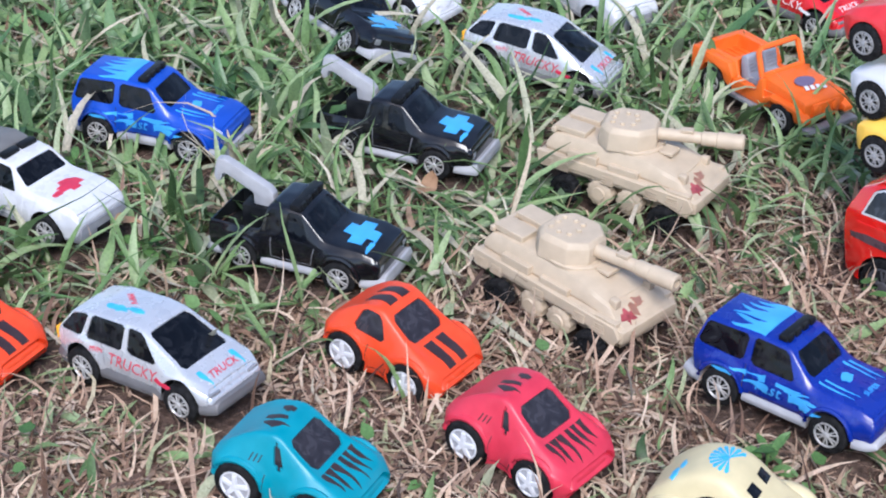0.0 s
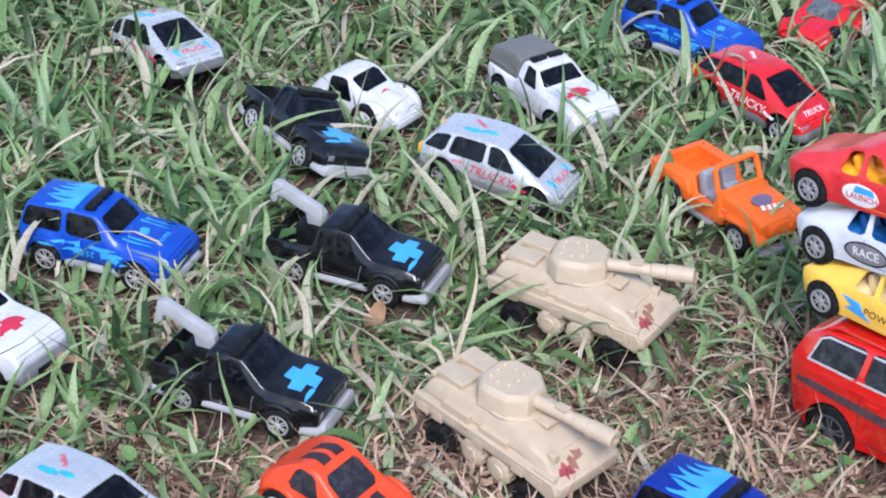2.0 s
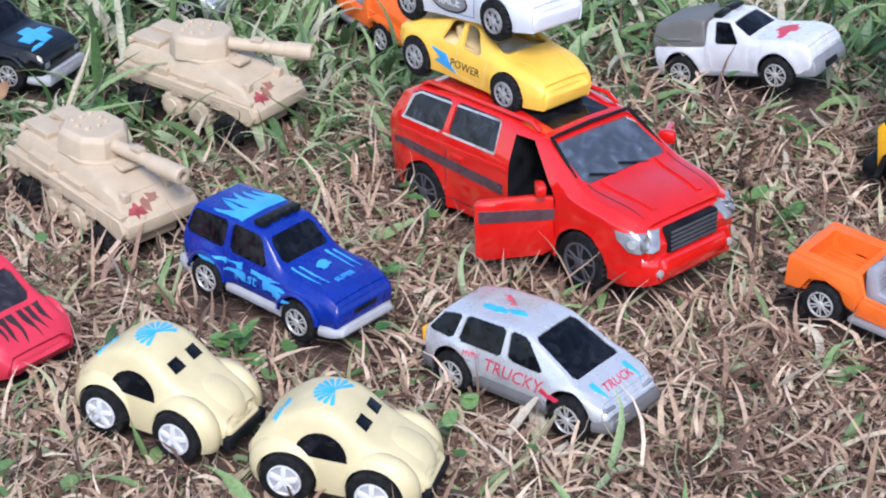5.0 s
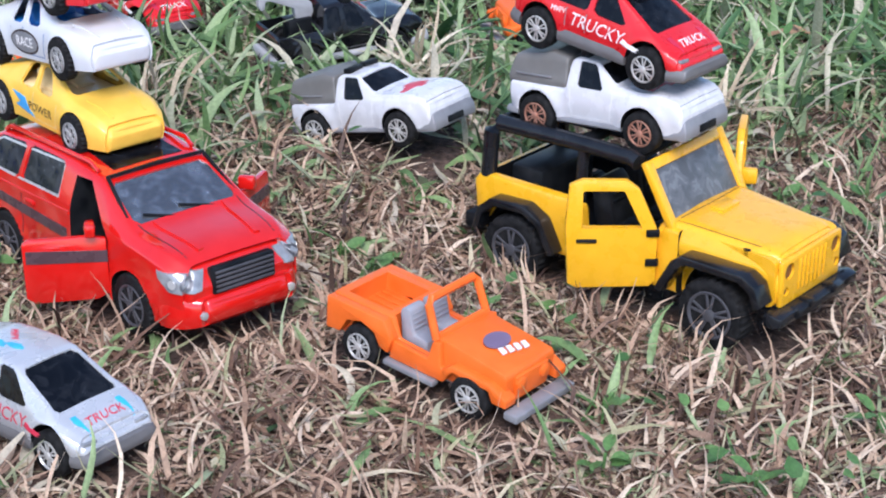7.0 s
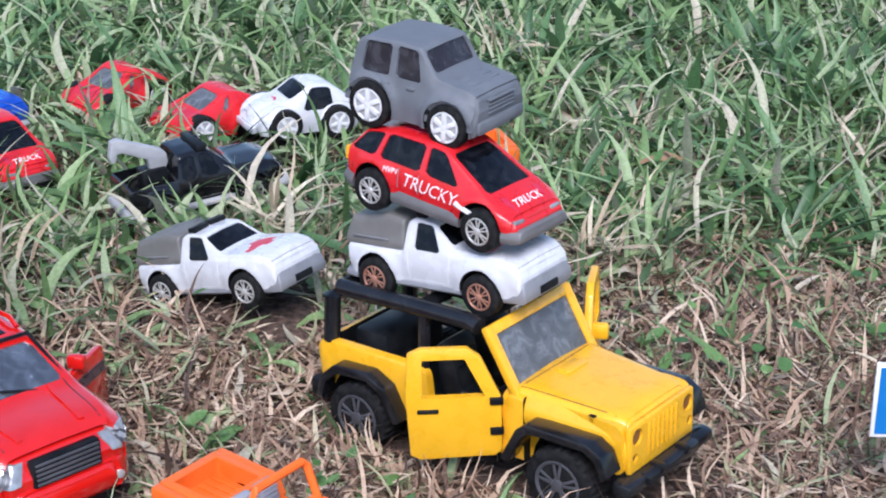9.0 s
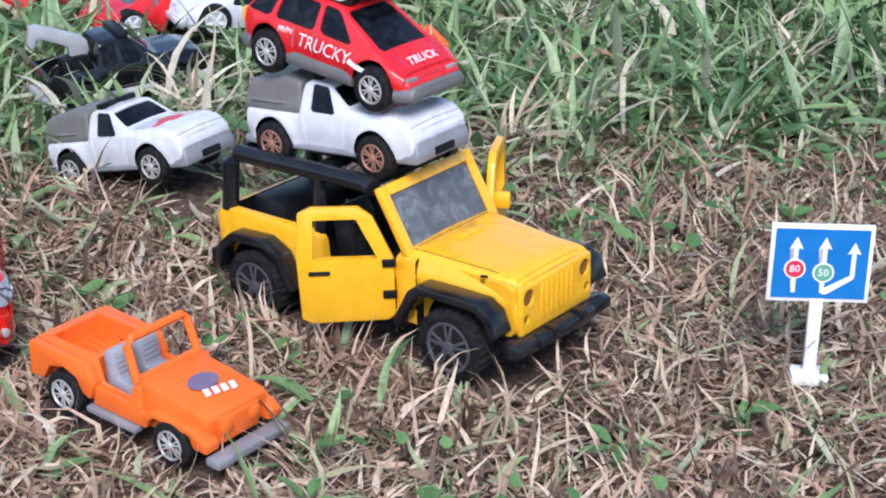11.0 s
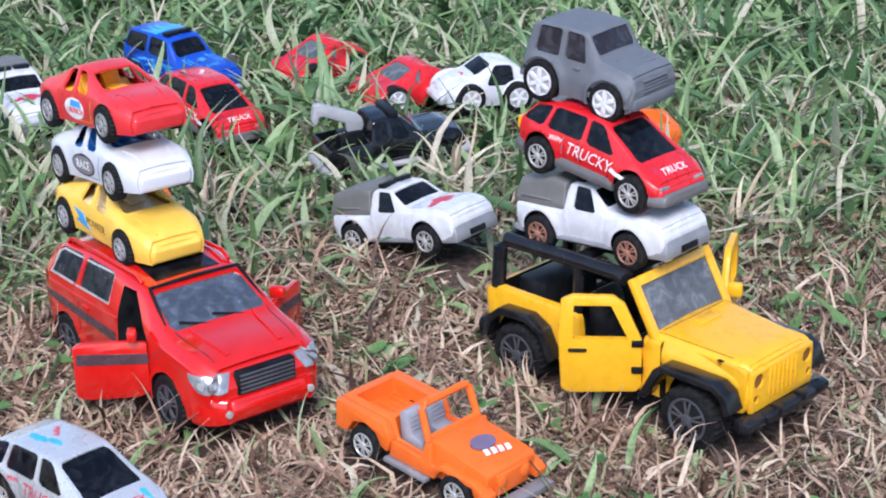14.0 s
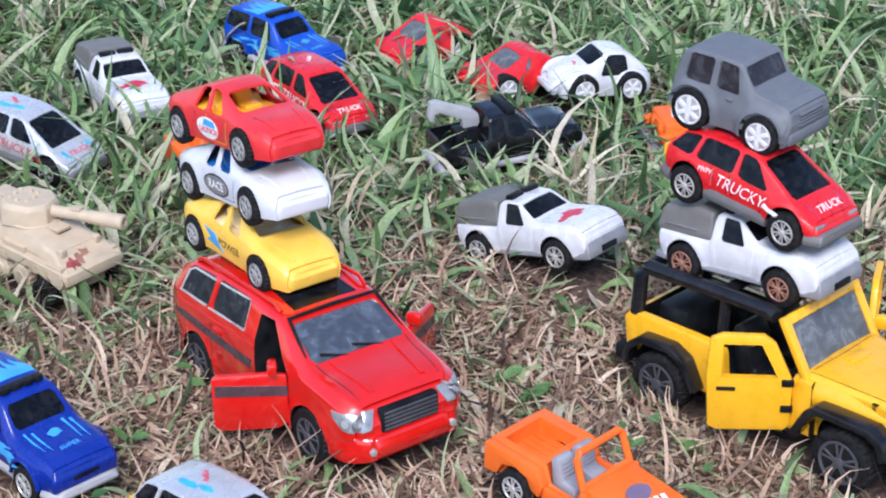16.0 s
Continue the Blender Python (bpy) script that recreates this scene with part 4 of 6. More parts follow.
def coupe(body, label, mark=BLACKPRINT, glass=None, tall=1.0, stripes=False):
    """Short pull-back sports coupe with big wheels."""
    t = thing("toy_coupe", label, "toy car", tall=tall)
    st = [(-22.5, -24.5, -23, 6, 13, 16.4, 12, 9.6), (-19.5, -20.5, -18.5, 4, 15.6, 19.4, 14.6, 10.4), (-13, -14, -9.5, 3.5, 16.2, 25.4, 14.6, 9.2), (-4, -4, -4, 3.5, 15.6, 27.0, 14.0, 9.8), (5.5, 6, -0.5, 3.5, 15.0, 26.2, 14.0, 9.6), (8.5, 12.5, 12.5, 3.5, 14.6, 16.4, 14.6, 10.6),
          (18.5, 19, 18.5, 4, 13.6, 15.0, 14.8, 10.6), (23, 24, 22.8, 4.6, 11.4, 13.4, 13.6, 10.2), (25.4, 26.4, 25, 5, 8.4, 10.4, 11.8, 9)]
    ax = [(-12.8, 7.7, 7.7), (13.2, 7.2, 7.2)]
    b, g = shell(st, ((2, 4),) if stripes else (3,), (4,), False, [(x, z, r + 1.1) for x, z, r in ax], bevel=2.0, inset=1.7, deep=0.6, screen=1.7, soft=4, across=4, flare=1.3, haunch=1.3, corner=1.6)
    part("body", baked("body", b, [body, GLASS, PLASTIC], 60), None, t)
    panes(g, glass or SMOKE, t, "smoky dark window panels")
    for x, z, r in ax:
        for s in (-1, 1):
            part("wheel_arch", tube([(x + (r + 1.0) * math.cos(a), s * 13.9, z + (r + 1.0) * math.sin(a)) for a in [math.radians(d) for d in range(5, 176, 17)]], 1.2, 8), body, t)
    hood = plane_at((12, 0, 16.9), (0, 1, 0), (1, 0, -0.28))
    roof = plane_at((-3, 0, 25.6), (0, 1, 0), (1, 0, 0))
    if stripes:
        for o in (-3.2, 3.2):
            decal("hood_stripe", [[(o - 2.1, 0.8), (o + 2.1, 0.8), (o + 1.7, 12.5), (o - 1.7, 12.5)]], hood, mark, t, 0.2)
            decal("roof_stripe", [[(o - 2.1, -9), (o + 1.6, -8), (o + 2.6, -2), (o + 2.1, 1.6), (o - 2.1, 1.6), (o - 1.4, -3)]], roof, mark, t, 0.2)
    else:
        for k, o in enumerate((-8, -5, -2, 2, 5, 8)):
            decal("hood_streak", [[(y * 0.9 + o, x + 0.6) for x, y in flame(12.5 - 0.5 * abs(o), 1.25, 40 + k)]], hood, mark, t)
        for k in range(3):
            decal("roof_scribble", [[(x - 4 + 4 * k, y - 3 - k % 2) for x, y in blob(1.2, 3.2, 50 + k, 12, 0.75)]], roof, mark, t)
    for s in (-1, 1):
        part("headlight", box(21.2, 23.6, s * 7.5 - 2, s * 7.5 + 2, 10.4, 12.6, 0.6), body, t)
        sd = plane_at((0, s * 14.6, 0), (1, 0, 0), (0, 0, 1))
        seam([(-3.8, 14.6), (-4.2, 6.2), (3.6, 5.6), (4.6, 9)], sd, mark, t)
        for k in range(3):
            seam([(-9.6 + 1.5 * k, 17.6), (-8.6 + 1.5 * k, 20.2)], sd, mark, t, "side_vent", 0.4)
    part("underbody", box(-20, 20, -9, 9, 4, 7, 0.5), PLASTIC, t)
    wheels(t, ax, 16.0, 7.7, 6.4, 5.3, WHITERIM, 5, False, label="white plastic five-spoke rim")
    return t


def beetle(body, label, print_mat, deco=True, tall=1.0):
    """Rounded little car with bulging fenders and hood."""
    t = thing("toy_beetle", label, "toy car", tall=tall)
    st = [(-24, -25.5, -23.5, 7, 12.5, 16, 9.5, 8), (-21, -22, -18.5, 4.5, 14.5, 22, 13, 9.2), (-12.5, -13, -10.5, 4, 15.2, 28, 13.6, 9.8), (5.5, 6, 0, 4, 15.2, 28.6, 13.6, 9.8), (8.5, 10, 9.5, 4, 15.2, 20, 13.3, 9.4),
          (20.5, 21, 20, 4.5, 13.5, 17.4, 11.8, 8.2), (26, 26.5, 25.5, 6, 10, 12, 8.5, 6.5)]
    ax = [(-12.5, 7.7), (12.5, 7.7)]
    b, g = shell(st, () if deco else (2,), () if deco else (3,), False, [(x, z, 8.4) for x, z in ax], bevel=2.5, inset=0.8, deep=0.4, soft=14, across=8)
    part("body", baked("body", b, [body, GLASS, PLASTIC], 60), None, t)
    panes(g, GLASS, t, "dark window panels")
    for x in (-12.5, 12.5):
        for s in (-1, 1):
            f = bmesh.new()
            bmesh.ops.create_uvsphere(f, u_segments=28, v_segments=16, radius=1)
            f.transform(Matrix.Translation((x + (0.8 if x > 0 else -0.8), s * 10.4, 8.8)) @ Matrix.Diagonal((11.2, 5.6, 10.2, 1)))
            c = bmesh.new()
            cylinder_y(x, 7.7, 8.5, -20, 20, c)
            box(x - 14, x + 14, -20, 20, -8, 4.2, 0.1, c)
            part("fender", carve(f, c), body, t)
    bon = bmesh.new()
    bmesh.ops.create_uvsphere(bon, u_segments=28, v_segments=14, radius=1)
    bon.transform(Matrix.Translation((15.6, 0, 13.4)) @ Matrix.Rotation(math.radians(20), 4, 'Y') @ Matrix.Diagonal((10.4, 9.0, 5.8, 1)))
    part("bonnet", bon, body, t)
    part("front_bumper", box(24.2, 27, -9.5, 9.5, 4.8, 8.6, 0.8), PLASTIC if deco else body, t)
    part("rear_bumper", box(-26, -23.4, -9, 9, 5, 8, 0.8), PLASTIC if deco else body, t)
    if deco:
        for o in (-4.2, 4.2):
            decal("window", [[(o - 2.3, -2), (o + 2.3, -2), (o + 2.1, 2), (o - 2.1, 2)]], plane_at((5.6, 0, 23), (0, 1, 0), (-0.72, 0, 0.7)), GLASS, t, 0.2)
        for s in (-1, 1):
            arc = [(7.6 * math.cos(a) - (1.2 if math.cos(a) < 0 else 0) * 0, 7.2 * math.sin(a)) for a in [math.radians(d) for d in range(0, 181, 15)]]
            decal("side_window", [arc], plane_at((-3.2, s * 13, 15.4), (-s, 0, 0), (0, -s * 0.4, 1)), GLASS, t, 0.2)
        fan = [[(0.2, 0.2)] + [((5.8 + 0.9 * (j == 0)) * math.cos(math.radians(20 * k + j * 6.5 - 10)), 6.0 * math.sin(math.radians(20 * k + j * 6.5 - 10))) for j in (-1, 0, 1)] for k in range(-1, 11)]
        for petal in fan:
            decal("fan_petal", [petal], plane_at((-3.5, 0.5, 26.35), (0, 1, 0), (-1, 0, 0)), print_mat, t, 0.2)
        decal("rear_print", [blob(2.6, 1.4, 5), [(x + 4, y + 2) for x, y in blob(2, 1, 6)]], plane_at((-17.5, -6.5, 22.2), (0, 1, 0), (0.85, 0, 0.55)), print_mat, t, 0.3)
    else:
        decal("bonnet_mark", [blob(3.0, 2.4, 9, 10, 0.5)], plane_at((13.5, 0, 18.0), (0, 1, 0), (-1, 0, 0.35)), print_mat, t)
    part("underbody", box(-19, 19, -8, 8, 4, 7, 0.5), PLASTIC, t)
    wheels(t, ax, 15.8, 7.7, 5.8, 4.9, WHITERIM, 5, False, label="plastic five-spoke rim")
    return t


def mini_suv(label):
    t = thing("toy_mini_suv", label, "toy car")
    st = [(-23, -24, -22.0, 6, 16.4, 26.0, 13.2, 11.2), (-19.5, -20, -18.5, 5, 16.8, 28.2, 14.2, 11.8), (-6.5, -7, -6.5, 4.5, 16.8, 29, 14.4, 12.0), (5.5, 5.5, 2.5, 4.5, 16.8, 28.6, 14.4, 11.9), (8, 9, 8.5, 4.5, 16.8, 20.2, 14.3, 12.0),
          (21, 21.5, 20.5, 5, 15.8, 18.6, 14.1, 12.0), (24, 24.6, 23.6, 5, 13.5, 17.0, 13.4, 11.6)]
    ax = [(-14.3, 7.6, 7.6), (14.3, 7.0, 7.0)]
    b, g = shell(st, (1, 2), (3,), True, [(x, z, r + 1.1) for x, z, r in ax], bevel=1.4, inset=1.1, deep=0.7, soft=1, across=1, flare=1.4, corner=0.9)
    part("body", baked("body", b, [GREYBODY, GLASS, PLASTIC], 45), None, t)
    panes(g, SMOKE, t, "scratched smoky windows")
    for x, z, r in ax:
        for s in (-1, 1):
            part("wheel_arch", tube([(x + (r + 1.2) * math.cos(a), s * 13.6, z + (r + 1.2) * math.sin(a)) for a in [math.radians(d) for d in range(0, 181, 15)]], 1.2, 6), GREYBODY, t)
    part("front_bumper", box(21, 25.4, -12.6, 12.6, 5.6, 10, 1.2), GREYBODY, t)
    gr = bmesh.new()
    for k in range(4):
        box(22.6, 25.0, -7, 7, 11.4 + 1.3 * k, 12.1 + 1.3 * k, 0.2, gr)
    for k in range(3):
        box(11.5 + 3 * k, 13.0 + 3 * k, -7, 7, 19.6 - 0.35 * k, 20.1 - 0.35 * k, 0.2, gr)
    part("grille", gr, GREYBODY, t)
    for x in (-8.5, 0.5):
        part("door_handle", box(x - 1.4, x + 1.4, -14.5, -13.6, 15.4, 16.2, 0.2), GREYBODY, t)
    part("underbody", box(-21, 21, -10, 10, 4.4, 7, 0.5), PLASTIC, t)
    wheels(t, ax, 15.6, 7.6, 6.0, 5.3, WHITERIM, 6, False, label="white plastic six-spoke rim")
    return t


def racer(body, cabin, label, badge):
    t = thing("toy_race_car", label, "toy car")
    st = [(-33.5, -34.5, -32.5, 6, 13.6, 16, 12.6, 10.6), (-29, -30, -27.5, 4.5, 15, 17.6, 14.2, 11), (-21, -22, -18, 4, 15.4, 19.8, 14.6, 9.8), (-12, -12.5, -9, 3.6, 15, 23.4, 14.6, 9.2), (-1.5, -1.5, -1.5, 3.6, 14.8, 24.4, 14.6, 9.4), (12, 11.5, 4.5, 3.6, 14.6, 23.0, 14.6, 9.2),
          (16, 18.0, 19.0, 3.6, 14.8, 16.6, 14.6, 11.4), (28, 28.5, 28, 3.4, 13.4, 15.4, 14.2, 11.2), (34.5, 35, 33.8, 3.4, 11.4, 13.4, 12.8, 10.2), (37.4, 38, 36.8, 3.2, 8.8, 10.8, 10.8, 8.8)]
    ax = [(-22.5, 6.4), (22.5, 6.4)]
    b, g = shell(st, (3, 4), (5,), False, [(x, z, 7.5) for x, z in ax], bevel=1.6, inset=0.8, deep=0.9, screen=1.1, soft=3, across=3, flare=0.6)
    part("body", baked("body", b, [body, cabin, PLASTIC], 62), None, t)
    g.free()
    part("cabin_tub", prism([(-24, 12.4), (-20, 15.6), (-9, 15.2), (-7, 13.4), (7, 13.2), (11, 14.8), (19.5, 13.8), (20, 11), (-24, 11)], -12.6, 12.6, 0.4), cabin, t, "coloured plastic cabin seen through the open windows")
    for s in (-1, 1):
        part("seat", prism([(-8, 13), (-9.6, 19), (-8.4, 20.4), (-6.6, 19.6), (-4.6, 14.8), (1, 14.4), (1.4, 13)], s * 4.6 - 3.4, s * 4.6 + 3.4, 0.8), cabin, t)
    for s in (-1, 1):
        seam([(-2, 14.4), (-2.4, 5.4), (11, 5.2), (12.6, 13.6)], plane_at((0, s * 14.9, 0), (1, 0, 0), (0, 0, 1)), cabin, t)
        seam([(20, s * 8), (34, s * 6)], plane_at((0, 0, 14), (1, 0, -0.12), (0, 1, 0)), body, t, "hood_ridge", 1.0, 0.35)
    sd = plane_at((-1, -15.2, 9.4), (1, 0, -0.02), (0, 0.05, 1))
    badge(t, sd)
    part("underbody", box(-28, 29, -10, 10, 2.8, 4.4, 0.4), cabin, t)
    wheels(t, ax, 15.6, 6.6, 4.8, 4.3, SPOKE, 6, True, 26, label="black rim with fine grey spokes")
    lines = lathe([(3.5, -2.75), (3.7, -2.75), (3.7, -2.6), (3.5, -2.6)], 24, closed=True)
    lathe([(1.4, -2.75), (1.6, -2.75), (1.6, -2.6), (1.4, -2.6)], 16, lines, closed=True)
    lm = baked("rim_print", lines, [CHROME])
    for o in [c for c in t.children if c.name.startswith("wheel") and c.children]:
        part("rim_print", lm, None, o)
    return t


def big_suv(label):
    """Large die-cast four-wheel drive with both front doors open."""
    t = thing("toy_large_suv", label, "toy car")
    st = [(-58, -60, -56, 10, 31.6, 41, 23, 18.4), (-52, -53, -48, 8.5, 33.2, 45.0, 25, 19.4), (-28, -28, -26.5, 8, 33.6, 46.6, 25.6, 19.8), (-2, -2, -2, 8, 33.4, 46.4, 25.8, 20.0), (29, 28.5, 16, 8, 31.0, 44.2, 25.6, 19.4),
          (32, 35, 36.5, 8, 29.4, 32.2, 25.6, 21.8), (51, 52, 50.5, 8, 27.4, 30.6, 25.2, 20.6), (57.5, 58.6, 57, 8, 25, 28.8, 23.6, 18.6), (61.5, 62.6, 60.2, 9, 21, 26, 20.6, 16.0)]
    ax = [(-38, 9.8), (38, 9.8)]
    hole = prism([(4.5, 10), (4, 42.8), (12, 42.8), (24.0, 31), (26, 28), (26, 10)], -40, 40, 0.3)
    b, g = shell(st, (1, 2), (4,), True, [(x, z, 11.4) for x, z in ax], half=30, inner=15, bevel=2.4, inset=1.1, deep=0.6, cuts=[hole], screen=2.0, soft=5, across=4, flare=1.2, fine=2.0, corner=1.9)
    part("body", baked("body", b, [SUVRED, GLASS, PLASTIC], 40), None, t)
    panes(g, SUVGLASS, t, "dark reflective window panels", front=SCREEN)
    part("screen_surround", tube([(33.6, -20.6, 32.6), (17.4, -17.9, 44.6), (17.2, 0, 45.0), (17.4, 17.9, 44.6), (33.6, 20.6, 32.6), (34.2, 0, 33.2), (33.6, -20.6, 32.6)], 0.75, 6), PLASTIC, t, "black windscreen surround")
    for s in (-1, 1):
        sd = plane_at((0, s * 22.4, 39), (1, 0, 0), (0, -s * 0.4, 1))
        band = [(-50.6, -4.9), (-47.8, 3.6), (-44.8, 5.2), (-4.0, 6.2), (-3.2, -4.9), (-50.6, -4.9)]
        seam(band, sd, CHROME, t, "window_trim", 0.7, 0.2)
        side_plane = plane_at((0, s * 25.6, 0), (1, 0, 0), (0, 0, 1))
        seam([(-26.6, 31), (-26.6, 12), (-4, 11.4)], side_plane, BLACKPRINT, t, width=0.4)
        seam([(-52, 30.4), (3.6, 30.8)], side_plane, SUVRED, t, "side_crease", 1.2, 0.4)
        part("door_handle", box(-24, -18, s * 25.4 - 0.7, s * 25.4 + 0.7, 27.4, 29, 0.4), SUVRED, t)
        hood = plane_at((44, 0, 31.5), (1, 0, -0.13), (0, 1, 0))
        seam([(-9, s * 13), (12, s * 10.5)], hood, SUVRED, t, "hood_ridge", 2.0, 0.7)
        seam([(-10, s * 18.6), (13, s * 16.4)], hood, BLACKPRINT, t, "hood_seam", 0.4, 0.06)
    st2 = plane_at((-28, -25.95, 25), (1, 0, 0), (0, 0.1, 1))
    decal("side_stripe", [[(-26, -0.6), (30, -3.4), (30, 0.4), (-20, 2.2), (-27, 1.2)]], st2, GREYPRINT, t, 0.25)
    decal("roof_window", [[(-9, -12), (9, -13), (9, 13), (-9, 12)]], plane_at((4, 0, 47.0), (1, 0, -0.01), (0, 1, 0)), GLASS, t, 0.2)
    for s in (-1, 1):
        part("roof_rail", tube([(-46, s * 17.5, 45.6), (-42, s * 17.6, 47.6), (8, s * 17.8, 47.4), (12, s * 17.6, 45.2)], 0.8, 8), SUVRED, t)
    gr = box(59.5, 63.2, -11.8, 11.8, 16.6, 25.4, 1.0)
    part("grille", gr, PLASTIC, t, "black slatted grille")
    sl = bmesh.new()
    for k in range(5):
        box(62.7, 63.8, -10.8, 10.8, 17.6 + 1.5 * k, 18.4 + 1.5 * k, 0.2, sl)
    part("grille_slats", sl, GUNMETAL, t)
    for s in (-1, 1):
        face = plane_at((57.2, s * 18.4, 22.8), (-s * 0.62, 0.78, 0), (0.12, s * 0.1, 1)) if s > 0 else plane_at((57.2, s * 18.4, 22.8), (0.62, 0.78, 0), (0.12, -0.1, 1))
        wide = [(-9.5 * s, 3.4), (-9.0 * s, 0.6), (-5 * s, -3.2), (6.6 * s, -3.4), (7.0 * s, 2.6), (-2 * s, 4.0)]
        wide = [(-0.86 * u, 0.8 * v) for u, v in wide]
        lamp = decal("headlight", [wide], face, LENS, t, 0.7)
        tagged(lamp, "clear silvery headlight")
        for u, r, mt in ((-1.0, 2.0, GUNMETAL), (-1.0, 1.1, LENS), (3.4, 1.3, CHROME)):
            decal("bulb", [[(s * u + r * math.cos(k * 0.4488), r * math.sin(k * 0.4488)) for k in range(14)]], face, mt, lamp, 0.9 + 0.12 * (r < 2))
        q = lathe([(1.3, 0), (1.3, 1.0), (0.8, 1.2)], 16, axis="x")
        q.transform(Matrix.Translation((63.6, s * 16.5, 11.8)))
        part("fog_lamp", q, CHROME, t)
        # front door swung out on its front edge
        dr = prism([(-26, -18), (-26, 0), (-24, 1.4), (-6, 1.4), (0, 0.4), (0, -18), (-4, -20), (-23, -20)], -1.2, 1.2, 0.6)
        hinge = Matrix.Translation((25.4, s * 25.2, 28.6)) @ Matrix.Rotation(math.radians(s * (-58 if s < 0 else -57)), 4, 'Z')
        dr.transform(hinge)
        door = part("front_door", dr, SUVRED, t, "open red front door")
        mir = box(-6.5, -3.0, -1.4 if s > 0 else -4.6, 4.6 if s > 0 else 1.4, 1.6, 6.4, 1.2)
        mir.transform(hinge)
        part("wing_mirror", mir, SUVRED, door)
        y = -1.25 if s < 0 else 1.25
        decal("door_stripe", [[(-25, -6.4), (0, -7.4), (0, -3.6), (-24.9, -2.2)]], hinge @ plane_at((0, y, 0), (1, 0, 0), (0, 0, 1)) if s < 0 else hinge @ plane_at((-25, y, 0), (-1, 0, 0), (0, 0, 1)), GREYPRINT, door, 0.2)
        st3 = prism([(-9, 12), (-11, 28), (-8, 33), (-5, 30), (-3, 18), (8, 17), (9, 12)], s * 11 - 6.5, s * 11 + 6.5, 1.5)
        part("seat", st3, PLASTIC, t, "black seat")
    part("dashboard", box(26, 33, -20, 20, 14, 26, 1.5), PLASTIC, t)
    part("floor_pan", box(-50, 55, -19, 19, 8, 11.5, 0.8), PLASTIC, t)
    part("wiper", tube([(35.0, -5, 33.2), (31.6, -15, 35.4)], 0.45, 6), PLASTIC, t, "black wiper")
    part("wiper", tube([(35.0, 9, 33.2), (31.9, -2, 35.4)], 0.45, 6), PLASTIC, t, "black wiper")
    lip, _ = shell([(50.5, 50.5, 50.5, 7.2, 13, 17.6, 25.4, 24.2), (56.5, 56.5, 56.5, 7.2, 13, 17.6, 24.8, 23.6), (61.5, 62, 61.4, 7.6, 13, 17.2, 21.4, 20.4), (64.6, 65.2, 64.2, 8.4, 13, 16.4, 16.0, 15.2)], bevel=1.6, crown=0, soft=3, across=2, fine=2.0)
    part("front_bumper", lip, SUVRED, t)
    seam([(-9, -1.2), (9, -1.2)], plane_at((65.4, 0, 12), (0, 1, 0), (0, 0, 1)), BLACKPRINT, t, "bumper_groove", 0.5)
    wheels(t, ax, 26, 9.8, 8, 6.9, GUNMETAL, 5, True, 30, label="dull grey five-spoke rim")
    return t


